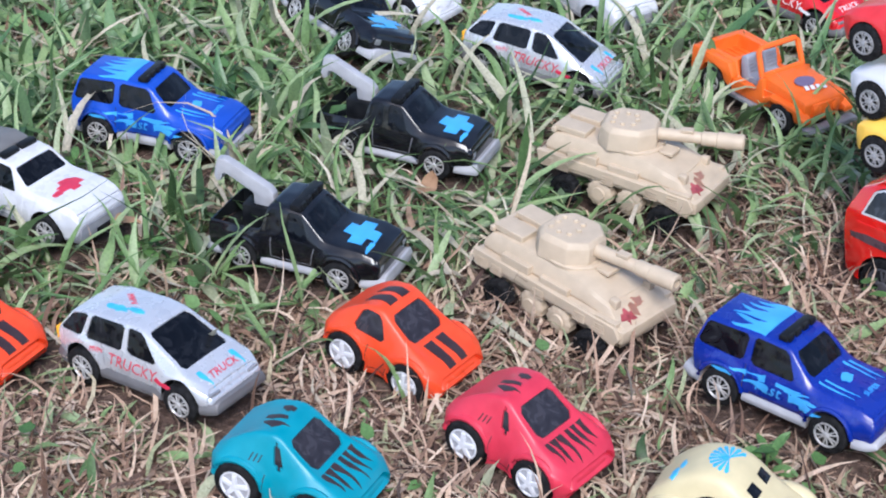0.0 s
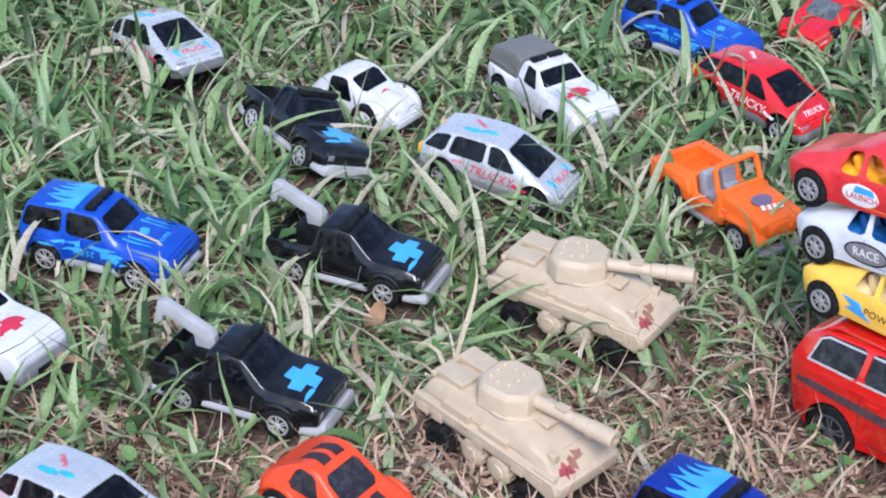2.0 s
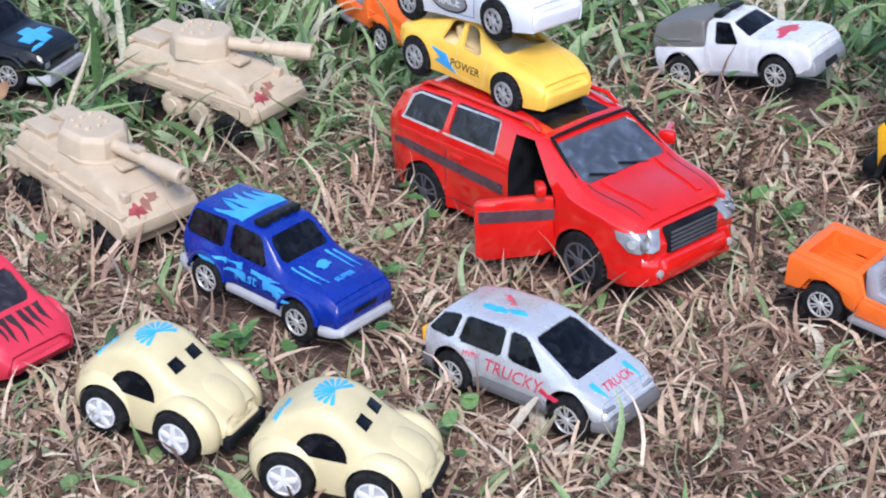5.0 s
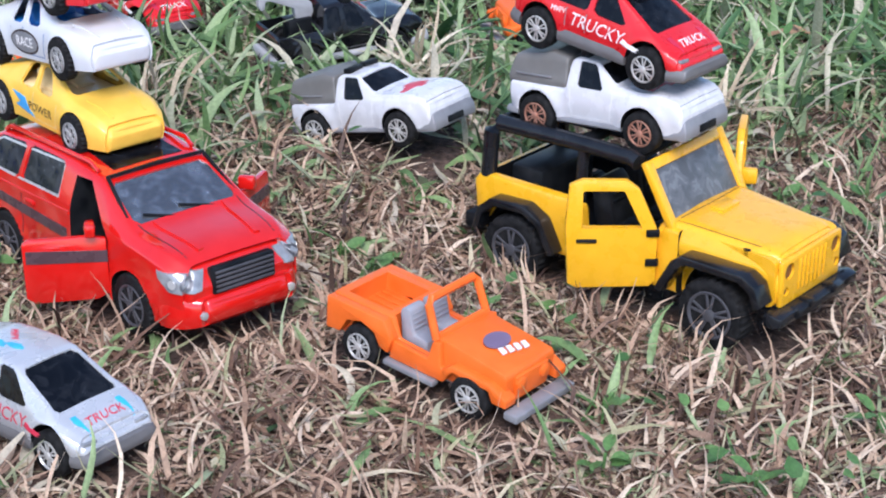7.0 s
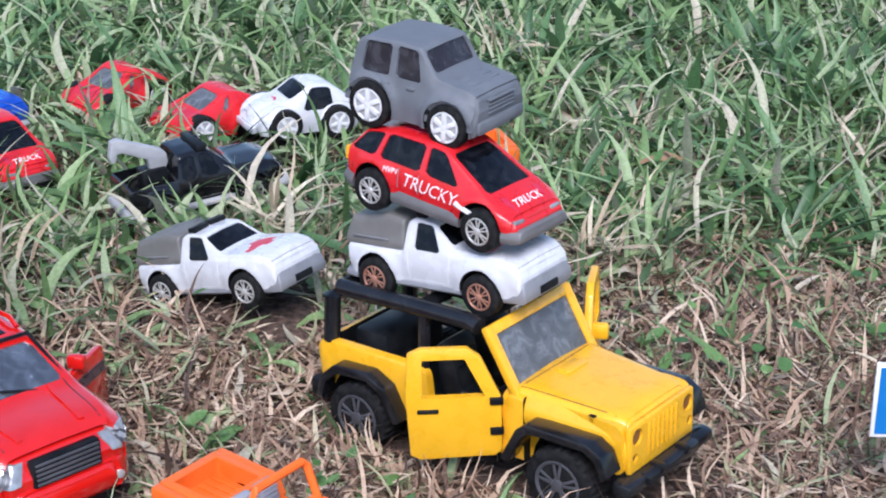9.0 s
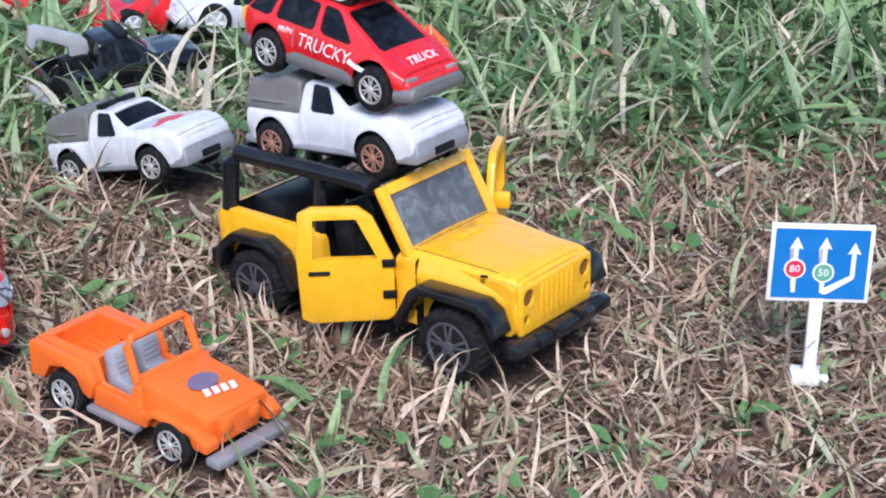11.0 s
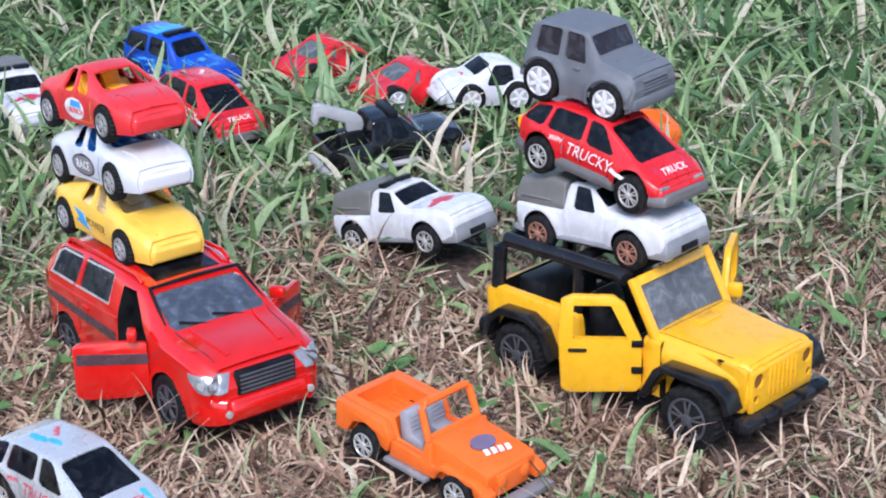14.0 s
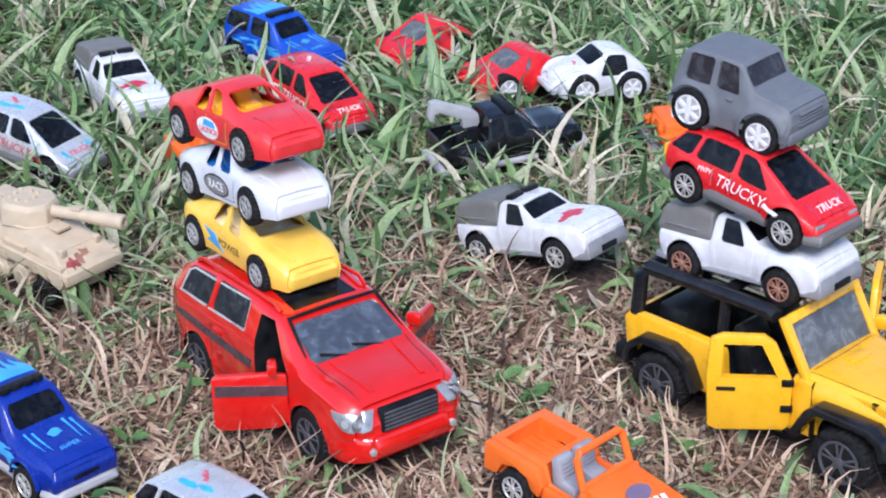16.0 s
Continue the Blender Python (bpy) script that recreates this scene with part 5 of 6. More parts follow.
def big_jeep(label):
    """Large die-cast jeep with roll cage and both doors open."""
    t = thing("toy_large_jeep", label, "toy car")
    ax = [(-39, 11.3), (39, 11.3)]
    side = [(-58, 15), (-59.5, 30), (-57, 33), (-16, 33), (-14, 31), (-12.5, 16), (14.5, 16), (15, 30), (18, 33.5), (54, 31.5), (56, 30), (56, 16), (30, 12), (-50, 12)]
    tub = prism(side, -22.5, 22.5, 1.2)
    wells = box(-55, 15, -19.5, 19.5, 17, 60, 0.3)
    merge(wells, box(-12, 15, -30, 30, 15.5, 60, 0.3))
    merge(wells, box(23, 70, 19, 40, 5, 60, 0.3))
    merge(wells, box(23, 70, -40, -19, 5, 60, 0.3))
    for x, z in ax:
        for s in (-1, 1):
            cylinder_y(x, z, 15, *sorted((s * 14, s * 40)), wells)
    for f in wells.faces:
        c = f.calc_center_median()
        f.material_index = 1 if (c.x > 20 and abs(c.y) > 18 and len(f.verts) <= 4 and abs(f.normal.y) > 0.9) else 2
    part("body", baked("body", carve(tub, wells), [JEEPYEL, JEEPYEL, PLASTIC]), None, t)
    hoodbm, _ = shell([(14, 14, 15, 24, 31, 34.4, 22.8, 20), (20, 20, 20, 24, 31, 35.4, 22.6, 19.6), (52, 52, 51.5, 23, 28.6, 33.4, 19.6, 16.4), (57, 57, 56, 17, 26, 31.6, 18.6, 15.2)], bevel=1.2, crown=0.7)
    part("hood", hoodbm, JEEPYEL, t)
    hood = plane_at((38, 0, 34.6), (1, 0, -0.06), (0, 1, 0))
    seam([(-18, -19), (-17, 0), (-18, 19)], hood, BROWNHOLE, t, "cowl_seam", 0.4)
    for s in (-1, 1):
        seam([(-18, s * 18.6), (14, s * 15.6)], hood, BROWNHOLE, t, "hood_seam", 0.35)
        part("hood_latch", box(44, 46.4, s * 18.2 - 0.8, s * 18.2 + 0.8, 29.6, 32.4, 0.4), PLASTIC, t, "black hood latch")
    part("hood_vent", box(23, 28, -5, 5, 35.4, 36.4, 0.3), JEEPYEL, t)
    gf = box(56, 58.2, -18, 18, 15.5, 31.2, 1.2)
    for k in range(7):
        box(57.8, 58.6, -8.2 + 2.5 * k, -7.0 + 2.5 * k, 19, 29.5, 0.2, gf)
    hol = bmesh.new()
    for s in (-1, 1):
        for yy, zz, r in ((14.0, 27, 2.7), (15.2, 20.6, 1.5)):
            q = lathe([(r, 57.0), (r, 70)], 20, axis="x")
            q.transform(Matrix.Translation((0, s * yy, zz)))
            merge(hol, q)
    part("grille", baked("grille", carve(gf, hol), [JEEPYEL, JEEPYEL, JEEPYEL]), None, t, "yellow grille with round lamp holes")
    # added discs whose dark brown paints the shade of the shallow lamp holes
    for s in (-1, 1):
        for yy, zz, r in ((14.0, 27, 2.7), (15.2, 20.6, 1.5)):
            q = lathe([(r * 0.98, 57.05), (r * 0.98, 57.3), (r * 0.4, 57.2)], 20, axis="x")
            q.transform(Matrix.Translation((0, s * yy, zz)))
            part("lamp_hole_shade", q, BROWNHOLE, t, "brown disc coloured as the shade inside an empty lamp hole")
    bum = prism([(56, 11), (56, 15.4), (60, 16), (62.6, 15.2), (62.8, 12.2), (60, 10.8)], -14, 14, 0.7)
    for s in (-1, 1):
        w = loft_box([(55.0, 4.5, 11.2, 15.4), (58.5, 5.6, 10.8, 15.8), (61.8, 5.0, 11.8, 15.0)], 0.8)
        w.transform(Matrix.Translation((0, s * 18.5, 0)))
        merge(bum, w)
    for y in (-7, 7):
        box(58.5, 63.4, y - 1.1, y + 1.1, 14.0, 16.8, 0.5, bum)
    part("front_bumper", bum, FLARE, t, "dusty black front bumper")
    part("rear_bumper", box(-64, -58, -22, 22, 11, 17, 1.2), PLASTIC, t)
    for s in (-1, 1):
        for x, sg in ((39, 1), (-39, -1)):
            rim_line = [(-21, 3.5), (-15, 14.5), (-11.5, 17.2), (11, 17.0), (15.5, 14.2), (18, 8)] if sg > 0 else [(-17, 4), (-14.5, 12), (-9, 16.6), (5, 17.2), (12, 13.6), (17.5, 3)]
            lip = [(u * 0.86, v * 0.86 - 0.4) for u, v in rim_line[::-1]]
            out = [(x + u, 11 + v) for u, v in rim_line + lip]
            part("wheel_flare", prism(out, s * 28.4, s * 20.5, 0.6), FLARE, t, "black plastic wheel flare")
        cage = tube([(-55, s * 20, 32), (-54, s * 19.5, 48), (-51, s * 19, 51), (-20, s * 19, 51.8), (2, s * 19, 51.8), (5, s * 19.5, 51)], 2.8, 12)
        tube([(-17, s * 19.8, 30), (-16.5, s * 19, 51.4)], 2.0, 8, cage)
        part("roll_bar", cage, FLARE, t, "black roll cage bar")
        seat = prism([(-13, 16), (-16, 38), (-12, 41), (-9, 38), (-6, 24), (6, 23), (7, 16)], s * 9.5 - 6.5, s * 9.5 + 6.5, 1.5)
        for k in range(4):
            box(-10, -7.2, s * 9.5 - 5, s * 9.5 + 5, 26 + 3 * k, 27 + 3 * k, 0.3, seat)
        part("seat", seat, PLASTIC, t, "black ribbed seat")
    for x, z, r in ((-52, 50.6, 2.2), (-19, 51.4, 2.2), (2, 51.4, 1.8)):
        part("cage_cross_bar", tube([(x, -18, z), (x, 18, z)], r, 10), PLASTIC, t)
    part("cage_spine", box(-36, -4, -5, 5, 50.5, 52.4, 0.8), PLASTIC, t)
    part("rear_bench", box(-50, -36, -15, 15, 17, 36, 2), PLASTIC, t)
    # windscreen frame leaning back
    lean = Matrix.Translation((19.5, 0, 32.8)) @ Matrix.Rotation(math.radians(-30), 4, 'Y')
    wf = bmesh.new()
    for y0, y1, z0, z1 in ((-22, -18.5, -1, 22.5), (18.5, 22, -1, 22.5), (-18.7, 18.7, 19, 22.5), (-18.7, 18.7, -1, 2.4)):
        box(-1.2, 1.2, y0, y1, z0, z1, 0.5, wf, lean)
    part("windscreen_frame", wf, JEEPYEL, t)
    part("windscreen", box(-0.35, 0.35, -18.7, 18.7, 2.2, 19.2, 0.1, None, lean), HAZE, t, "hazy grey clear windscreen")
    part("dashboard", box(9, 16, -17, 17, 22, 31, 1.5), PLASTIC, t)
    wl = tube([(7 + 0.6 * math.cos(a), 9.5 + 4.5 * math.cos(a), 30 + 4.5 * math.sin(a)) for a in [k * math.pi / 8 for k in range(17)]], 0.7, 6)
    part("steering_wheel", wl, PLASTIC, t)
    for s in (-1, 1):
        out = [(-28, -18), (-29, 2), (-28, 15.5), (-24, 17.3), (-10, 17.1), (-6, 14), (0, 0.5), (0, -17), (-2, -19), (-25, -19.5)]
        dbm = prism(out, -1.3, 1.3, 0.5)
        win = prism([(-24, 1.0), (-23.6, 13.6), (-10.8, 13.6), (-4.8, 1.0)], -5, 5, 0.5)
        for f in win.faces:
            f.material_index = 0
        dbm = carve(dbm, win)
        hinge = Matrix.Translation((15.5, s * 23.2, 32)) @ Matrix.Rotation(math.radians(40 if s < 0 else -62), 4, 'Z')
        dbm.transform(hinge)
        door = part("door", baked("door", dbm, [JEEPYEL, JEEPYEL, JEEPYEL]), None, t, "open yellow door")
        o = -1.3 if s < 0 else 1.3
        hh = box(-25.5, -19, o - 0.7, o + 0.7, -3.8, -2.6, 0.3)
        for z in (-0.5, -10.5):
            box(-3.6, 0.6, o - 0.8, o + 0.8, z - 1.2, z + 1.2, 0.3, hh)
        hh.transform(hinge)
        part("handle_and_hinges", hh, PLASTIC, door, "black handle and hinges")
        mi = box(-5, -2, (-6.5 if s < 0 else 1), (-1 if s < 0 else 6.5), 0.5, 6, 1.0)
        if s > 0:
            mi.transform(hinge)
            part("wing_mirror", mi, JEEPYEL, door)
        else:
            mi.free()
    part("floor_pan", box(-54, 58, -17, 17, 12, 16.6, 0.8), PLASTIC, t)
    wheels(t, ax, 28, 11.3, 10.5, 7.9, GUNMETAL, 5, True, 28, label="dark grey five-spoke rim")
    return t

# ---- where the toys stand ----
def pose_by_wheels(f, r, track, radius, lift=0.0):
    """The pose of a toy from the outer centres of its right-hand front and rear wheels."""
    f, r = Vector(f), Vector(r)
    h = (f - r).normalized()
    left = Vector((0, 0, 1)).cross(h).normalized()
    up = h.cross(left)
    m = Matrix((h, left, up)).transposed().to_4x4()
    m.translation = (f + r) / 2 + left * track * MM - up * radius * MM + Vector((0, 0, lift))
    return m


def pose_flat(x, y, z, heading, tilt=0.0, lean=0.0):
    """z is the height of the ground under the toy; tilt raises the nose, lean drops its right side."""
    return pose(x, y, z) @ pose(0, 0, 0, 0, 0, heading) @ pose(0, 0, 0, lean, -tilt, 0)


FOOT = []  # x, y, heading, half length, half width, base height


def put(ob, m, half_l, half_w, on_ground=True):
    ob.matrix_world = m
    if on_ground:
        h = m.to_3x3() @ Vector((1, 0, 0))
        FOOT.append((m.translation.x, m.translation.y, math.atan2(h.y, h.x), half_l * MM, half_w * MM, m.translation.z))
    return ob


def again(ob, m, half_l, half_w, label=""):
    c = copy_thing(ob, m)
    put(c, m, half_l, half_w)
    return tagged(c, label)


# station wagons
silver = wagon(SILVER, "silver toy station wagon with red and blue prints on dry grass", REDPRINT, CYANPRINT)
put(silver, pose_by_wheels((-0.033, 0.492, 0.010), (-0.065, 0.515, 0.007), 14.9, 6.7), 36, 15)
tagged(silver, group="silver wagons")
again(silver, pose_by_wheels((0.252, 0.428, 0.012), (0.218, 0.457, 0.008), 14.9, 6.7), 36, 15)
again(silver, pose_by_wheels((0.110, 0.722, 0.007), (0.073, 0.740, 0.010), 14.9, 6.7), 36, 15, "silver toy station wagon standing in green grass")
again(silver, pose_flat(-0.055, 0.838, 0.008, -54, 13), 36, 15, "silver toy station wagon half hidden in green grass")
redw = wagon(RED, "red toy station wagon with white prints in green grass", WHITEPRINT, REDPRINT)
put(redw, pose_flat(0.2205, 0.808, 0.003, -50), 36, 15)
# blue off-roaders
bsuv = suv(BLUE, "deep blue toy off-roader with light blue flames on straw")
put(bsuv, pose_by_wheels((0.172, 0.478, 0.011), (0.142, 0.504, 0.010), 15.2, 6.7), 36, 15)
bs2 = suv(MIDBLUE, "bright blue toy off-roader with pale flames in grass")
tagged(bs2, group="bright blue off-roaders")
put(bs2, pose_by_wheels((-0.046, 0.655, 0.012), (-0.083, 0.669, 0.012), 15.2, 6.7), 36, 15)
again(bs2, pose_by_wheels((0.199, 0.848, 0.009), (0.168, 0.874, 0.009), 15.2, 6.7), 36, 15)
# black tow pickups
tow = tow_pickup("black toy tow pickup with grey boom and blue cross")
tagged(tow, group="black tow pickups")
put(tow, pose_by_wheels((0.0155, 0.571, 0.007), (-0.020, 0.586, 0.007), 15, 6.3), 36, 15)
again(tow, pose_by_wheels((0.052, 0.652, 0.008), (0.013, 0.669, 0.008), 15, 6.3), 36, 15)
put(tow_pickup("black toy pickup tipped on its side in long grass", True, False), pose_by_wheels((0.010, 0.733, 0.017), (-0.013, 0.765, 0.017), 15, 6.3) @ pose(0, 0, 0, -22, 0, 0), 36, 15)
put(tow_pickup("black toy tow pickup hidden deep in green grass", False), pose_flat(0.313, 0.765, 0.006, 26, 4, 0), 36, 15)
# white pickups
pick = pickup("white toy pickup with dark grey canopy and red cross")
tagged(pick, group="white pickups")
put(pick, pose_by_wheels((0.340, 0.633, 0.026), (0.309, 0.656, 0.015), 15, 6.6), 36, 15)
again(pick, pose_by_wheels((0.123, 0.786, 0.008), (0.098, 0.823, 0.008), 15, 6.6), 36, 15)
again(pick, pose_by_wheels((-0.092, 0.597, 0.009), (-0.126, 0.619, 0.009), 15, 6.6), 36, 15, "white toy pickup with grey canopy and red cross in grass")
# open jeeps
oj = open_jeep("orange plastic toy open jeep with grey seats and bumper")
tagged(oj, group="orange open jeeps")
put(oj, pose_by_wheels((0.364, 0.459, 0.016), (0.332, 0.485, 0.0175), 15, 6.5), 37, 15)
again(oj, pose_by_wheels((0.193, 0.691, 0.010), (0.168, 0.727, 0.010), 15, 6.5), 37, 15)
again(oj, pose_flat(0.412, 0.795, 0.004, 196, 4), 37, 15, "orange plastic toy open jeep hidden behind the toy stack")
# tanks
tk = tank("sand coloured plastic toy tank on black wheels")
tagged(tk, group="toy tanks")
put(tk, pose_by_wheels((0.1025, 0.5415, 0.000), (0.0735, 0.571, 0.001), 15.8, 5.6), 36, 15)
tk2 = again(tk, pose_by_wheels((0.136, 0.6245, 0.001), (0.103, 0.6470, 0.001), 15.8, 5.6), 36, 15, "sand coloured plastic toy tank with its turret turned aside")
for c in tk2.children:
    if c.name.split(".")[0] == "turret":
        c.matrix_local = Matrix.Rotation(math.radians(13), 4, 'Z')
# pull-back coupes and little round cars
c1 = coupe(CORAL, "orange-red toy pull-back coupe with black stripes and white rims", stripes=True)
put(c1, pose_by_wheels((0.039, 0.511, 0.005), (0.019, 0.526, 0.006), 16, 7.4), 24, 15)
c2 = coupe(CRIMSON, "crimson toy pull-back coupe with dark streaks and white rims")
put(c2, pose_by_wheels((0.078, 0.458, 0.007), (0.058, 0.475, 0.008), 16, 7.4), 24, 15)
c3 = coupe(TEAL, "turquoise toy pull-back coupe with black marks and white rims")
put(c3, pose_by_wheels((0.012, 0.441, 0.007), (-0.011, 0.453, 0.008), 16, 7.4), 24, 15)
again(c1, pose_flat(-0.108, 0.533, -0.002, -30), 24, 15)
b1 = beetle(CREAM, "cream yellow toy beetle car with blue fan print", CYANPRINT)
tagged(b1, group="cream beetles")
put(b1, pose_by_wheels((0.197, 0.396, 0.008), (0.174, 0.403, 0.008), 15.8, 7.7), 25, 15)
again(b1, pose_flat(0.138, 0.441, 0.0, -28), 25, 15)
b2 = beetle(WHITE, "small white toy beetle car in long green grass", REDPRINT, False, tall=0.85)
tagged(b2, group="white beetles")
put(b2, pose_flat(0.353, 0.832, 0.014, 205, 3), 25, 15)
again(b2, pose_flat(0.038, 0.802, 0.004, -38, 4), 25, 15)
b3 = coupe(RED, "small red toy coupe in long green grass", REDPRINT, HAZE, 0.82)
tagged(b3, group="red coupes")
put(b3, pose_flat(0.3126, 0.843, 0.009, 216, 3), 24, 15)
again(b3, pose_flat(0.264, 0.890, 0.004, 226, 0), 24, 15)
# the red stack
bs = big_suv("glossy red toy off-road wagon with both front doors open")
put(bs, pose_by_wheels((0.2605, 0.515, 0.015), (0.210, 0.572, 0.0085), 26, 12.2), 62, 26)


def badge_power(t, m):
    words("POWER", 4.2, m @ Matrix.Translation((3, 0, 0)), BLACKPRINT, t, 0.15)
    decal("badge", [[(-14, 3), (-6, 2.2), (-4, -1), (-1, -3.6), (-7, -2.6), (-12, -1.6), (-9, 0)]], m, SKYBLUE, t)


def badge_race(t, m):
    decal("badge_rim", [[(9.4 * math.cos(a), 4.1 * math.sin(a)) for a in [k * math.pi / 16 for k in range(32)]]], m, BLACKPRINT, t, 0.10)
    decal("badge", [[(8.6 * math.cos(a), 3.4 * math.sin(a)) for a in [k * math.pi / 16 for k in range(32)]]], m, GREY, t, 0.2)
    words("RACE", 4.6, m, WHITEPRINT, t, 0.0, thick=0.3)


def badge_launch(t, m):
    decal("badge", [[(7.6 * math.cos(a), 4.0 * math.sin(a)) for a in [k * math.pi / 16 for k in range(32)]]], m, WHITEPRINT, t, 0.10)
    decal("badge_top", [[(-3, 0.8), (6, 0.8), (5, 3.0), (-2, 3.2)]], m, SKYBLUE, t, 0.2)
    words("LAUNCH", 3.2, m @ Matrix.Translation((0.6, -0.8, 0)), REDPRINT, t, 0.0, thick=0.25)


yl = racer(YELLOW, CABCREAM, "yellow plastic toy race car stacked on the red wagon", badge_power)
put(yl, pose_by_wheels((0.236, 0.559, 0.0505), (0.206, 0.593, 0.0480), 15.2, 6.4), 36, 15, False)
wr = racer(SHELLWHITE, CABBLUE, "white plastic toy race car stacked on the yellow one", badge_race)
put(wr, pose_by_wheels((0.232, 0.566, 0.0735), (0.203, 0.601, 0.0655), 15.2, 6.4), 36, 15, False)
rr = racer(SHELLRED, AMBER, "red plastic toy race car on top of the stack", badge_launch)
put(rr, pose_by_wheels((0.228, 0.573, 0.093), (0.200, 0.605, 0.086), 15.2, 6.4), 36, 15, False)
# the yellow stack
bj = big_jeep("yellow toy off-road jeep with black roll cage and open doors")
put(bj, pose_by_wheels((0.439, 0.513, 0.018), (0.380, 0.563, 0.014), 28, 12), 60, 25)
ws = pickup("white toy pickup with grey canopy standing on the yellow jeep", COPPER, COPPER)
put(ws, pose_by_wheels((0.418, 0.547, 0.063), (0.385, 0.574, 0.0575), 15, 6.6), 36, 15, False)
rw = wagon(RED, "red toy station wagon stacked on the white pickup", WHITEPRINT, REDPRINT)
put(rw, pose_by_wheels((0.417, 0.548, 0.084), (0.384, 0.577, 0.0865), 14.9, 6.7), 36, 15, False)
gm = mini_suv("dull grey toy mini off-roader on top of the stack")
put(gm, pose_by_wheels((0.407, 0.566, 0.111), (0.384, 0.583, 0.112), 15.6, 7.3), 24, 15, False)


def road_sign():
    t = thing("toy_road_sign", "blue and white toy road sign with lane arrows", "toy sign")
    part("panel", box(-14.6, 14.6, -0.8, 0.8, 25, 49, 0.3), WHITEPRINT, t)
    f = plane_at((0, -0.8, 37), (1, 0, 0), (0, 0, 1))
    decal("blue_face", [[(-13.4, -10.8), (13.4, -10.8), (13.4, 10.8), (-13.4, 10.8)]], f, SIGNBLUE, t, 0.12)
    for x in (-7.2, 1.0):
        decal("arrow", [[(x - 0.6, -9), (x + 0.6, -9), (x + 0.6, 5), (x + 1.9, 4.6), (x, 8.4), (x - 1.9, 4.6), (x - 0.6, 5)]], f, WHITEPRINT, t, 0.25)
    decal("arrow", [[(1.0, -9.4), (1.0, -7.8), (8.6, -3.4), (8.6, 3.6), (7.4, 3.3), (9.3, 7), (11.2, 3.3), (9.9, 3.6), (9.9, -4.2), (2.4, -9.4)]], f, WHITEPRINT, t, 0.26)
    for x, y, col, tx in ((-7.2, -1.6, REDPRINT, "80"), (1.0, -2.6, SIGNGREEN, "50")):
        decal("disc_rim", [[(x + 3.1 * math.cos(a), y + 3.1 * math.sin(a)) for a in [k * math.pi / 12 for k in range(24)]]], f, WHITEPRINT, t, 0.32)
        decal("disc", [[(x + 2.6 * math.cos(a), y + 2.6 * math.sin(a)) for a in [k * math.pi / 12 for k in range(24)]]], f, col, t, 0.4)
        words(tx, 3.2, f @ Matrix.Translation((x, y, 0.3)), WHITEPRINT, t, 0, thick=0.2)
    part("post", box(-1.9, 1.9, -1.2, 1.2, 2, 26, 0.4), WHITEPRINT, t, "white plastic post")
    part("foot", box(-5.5, 5.5, -4, 4, -1, 2.4, 0.8), WHITEPRINT, t)
    return t


put(road_sign(), pose_flat(0.545, 0.510, 0.009, -4), 6, 5)

# ---- ground ----
foot = np.array(FOOT)


def ground_z(x, y):
    """The ground rises and falls so that it meets each toy."""
    x, y = np.asarray(x, float), np.asarray(y, float)
    d2 = (x[..., None] - foot[:, 0]) ** 2 + (y[..., None] - foot[:, 1]) ** 2
    w = 1.0 / (d2 + 0.0006) ** 1.5
    z = ((foot[:, 5] - 0.003) * w).sum(-1) / w.sum(-1)
    far = np.clip((d2.min(-1) - 0.01) / 0.06, 0, 1)
    return z * (1 - far) + 0.0015 * np.sin(37 * x + 11 * y) + 0.0012 * np.sin(29 * y - 17 * x)


gx = np.concatenate([np.linspace(-60, -1, 14)[:-1], np.linspace(-1, 1.6, 160), np.linspace(1.6, 60, 14)[1:]])
gy = np.concatenate([np.linspace(-60, -0.5, 12)[:-1], np.linspace(-0.5, 2.2, 160), np.linspace(2.2, 90, 14)[1:]])
XS, YS = np.meshgrid(gx, gy)
ground_mesh = bpy.data.meshes.new("ground")
kk = np.arange(len(gx) * (len(gy) - 1)).reshape(len(gy) - 1, len(gx))[:, :-1].ravel()
ground_mesh.from_pydata(np.stack([XS, YS, ground_z(XS, YS)], -1).reshape(-1, 3).tolist(), [], np.stack([kk, kk + 1, kk + len(gx) + 1, kk + len(gx)], -1).tolist())
for p in ground_mesh.polygons:
    p.use_smooth = True
ground_mesh.materials.append(SOIL)
tagged(new("ground", ground_mesh), "brown soil covered with dry straw and grass", "ground", kind="structure")


def inside(x, y, pad):
    """Whether a place lies under a toy, widened by pad."""
    hit = np.zeros(x.shape, bool)
    for fx, fy, h, hl, hw, _ in FOOT:
        dx, dy = x - fx, y - fy
        u, v = dx * math.cos(h) + dy * math.sin(h), -dx * math.sin(h) + dy * math.cos(h)
        hit |= (np.abs(u) < hl + pad) & (np.abs(v) < hw + pad)
    return hit


def lumps(x, y, s):
    return (np.sin(x * 31 * s + 3 * np.sin(y * 17 * s)) + np.sin(y * 41 * s + 2 * np.sin(x * 23 * s + 1)) + np.sin((x + y) * 57 * s + 0.7)) / 3


def greenness(x, y):
    """0 in the dry strip, 1 in the green grass."""
    edge = np.interp(x, [-0.3, -0.1, 0.0, 0.1, 0.2, 0.3, 0.4, 0.5, 0.6, 0.9], [0.50, 0.52, 0.54, 0.58, 0.61, 0.645, 0.66, 0.675, 0.69, 0.71])
    return np.clip((y - edge + 0.035 * lumps(x, y, 1.0)) / 0.10 + 0.35, 0, 1)


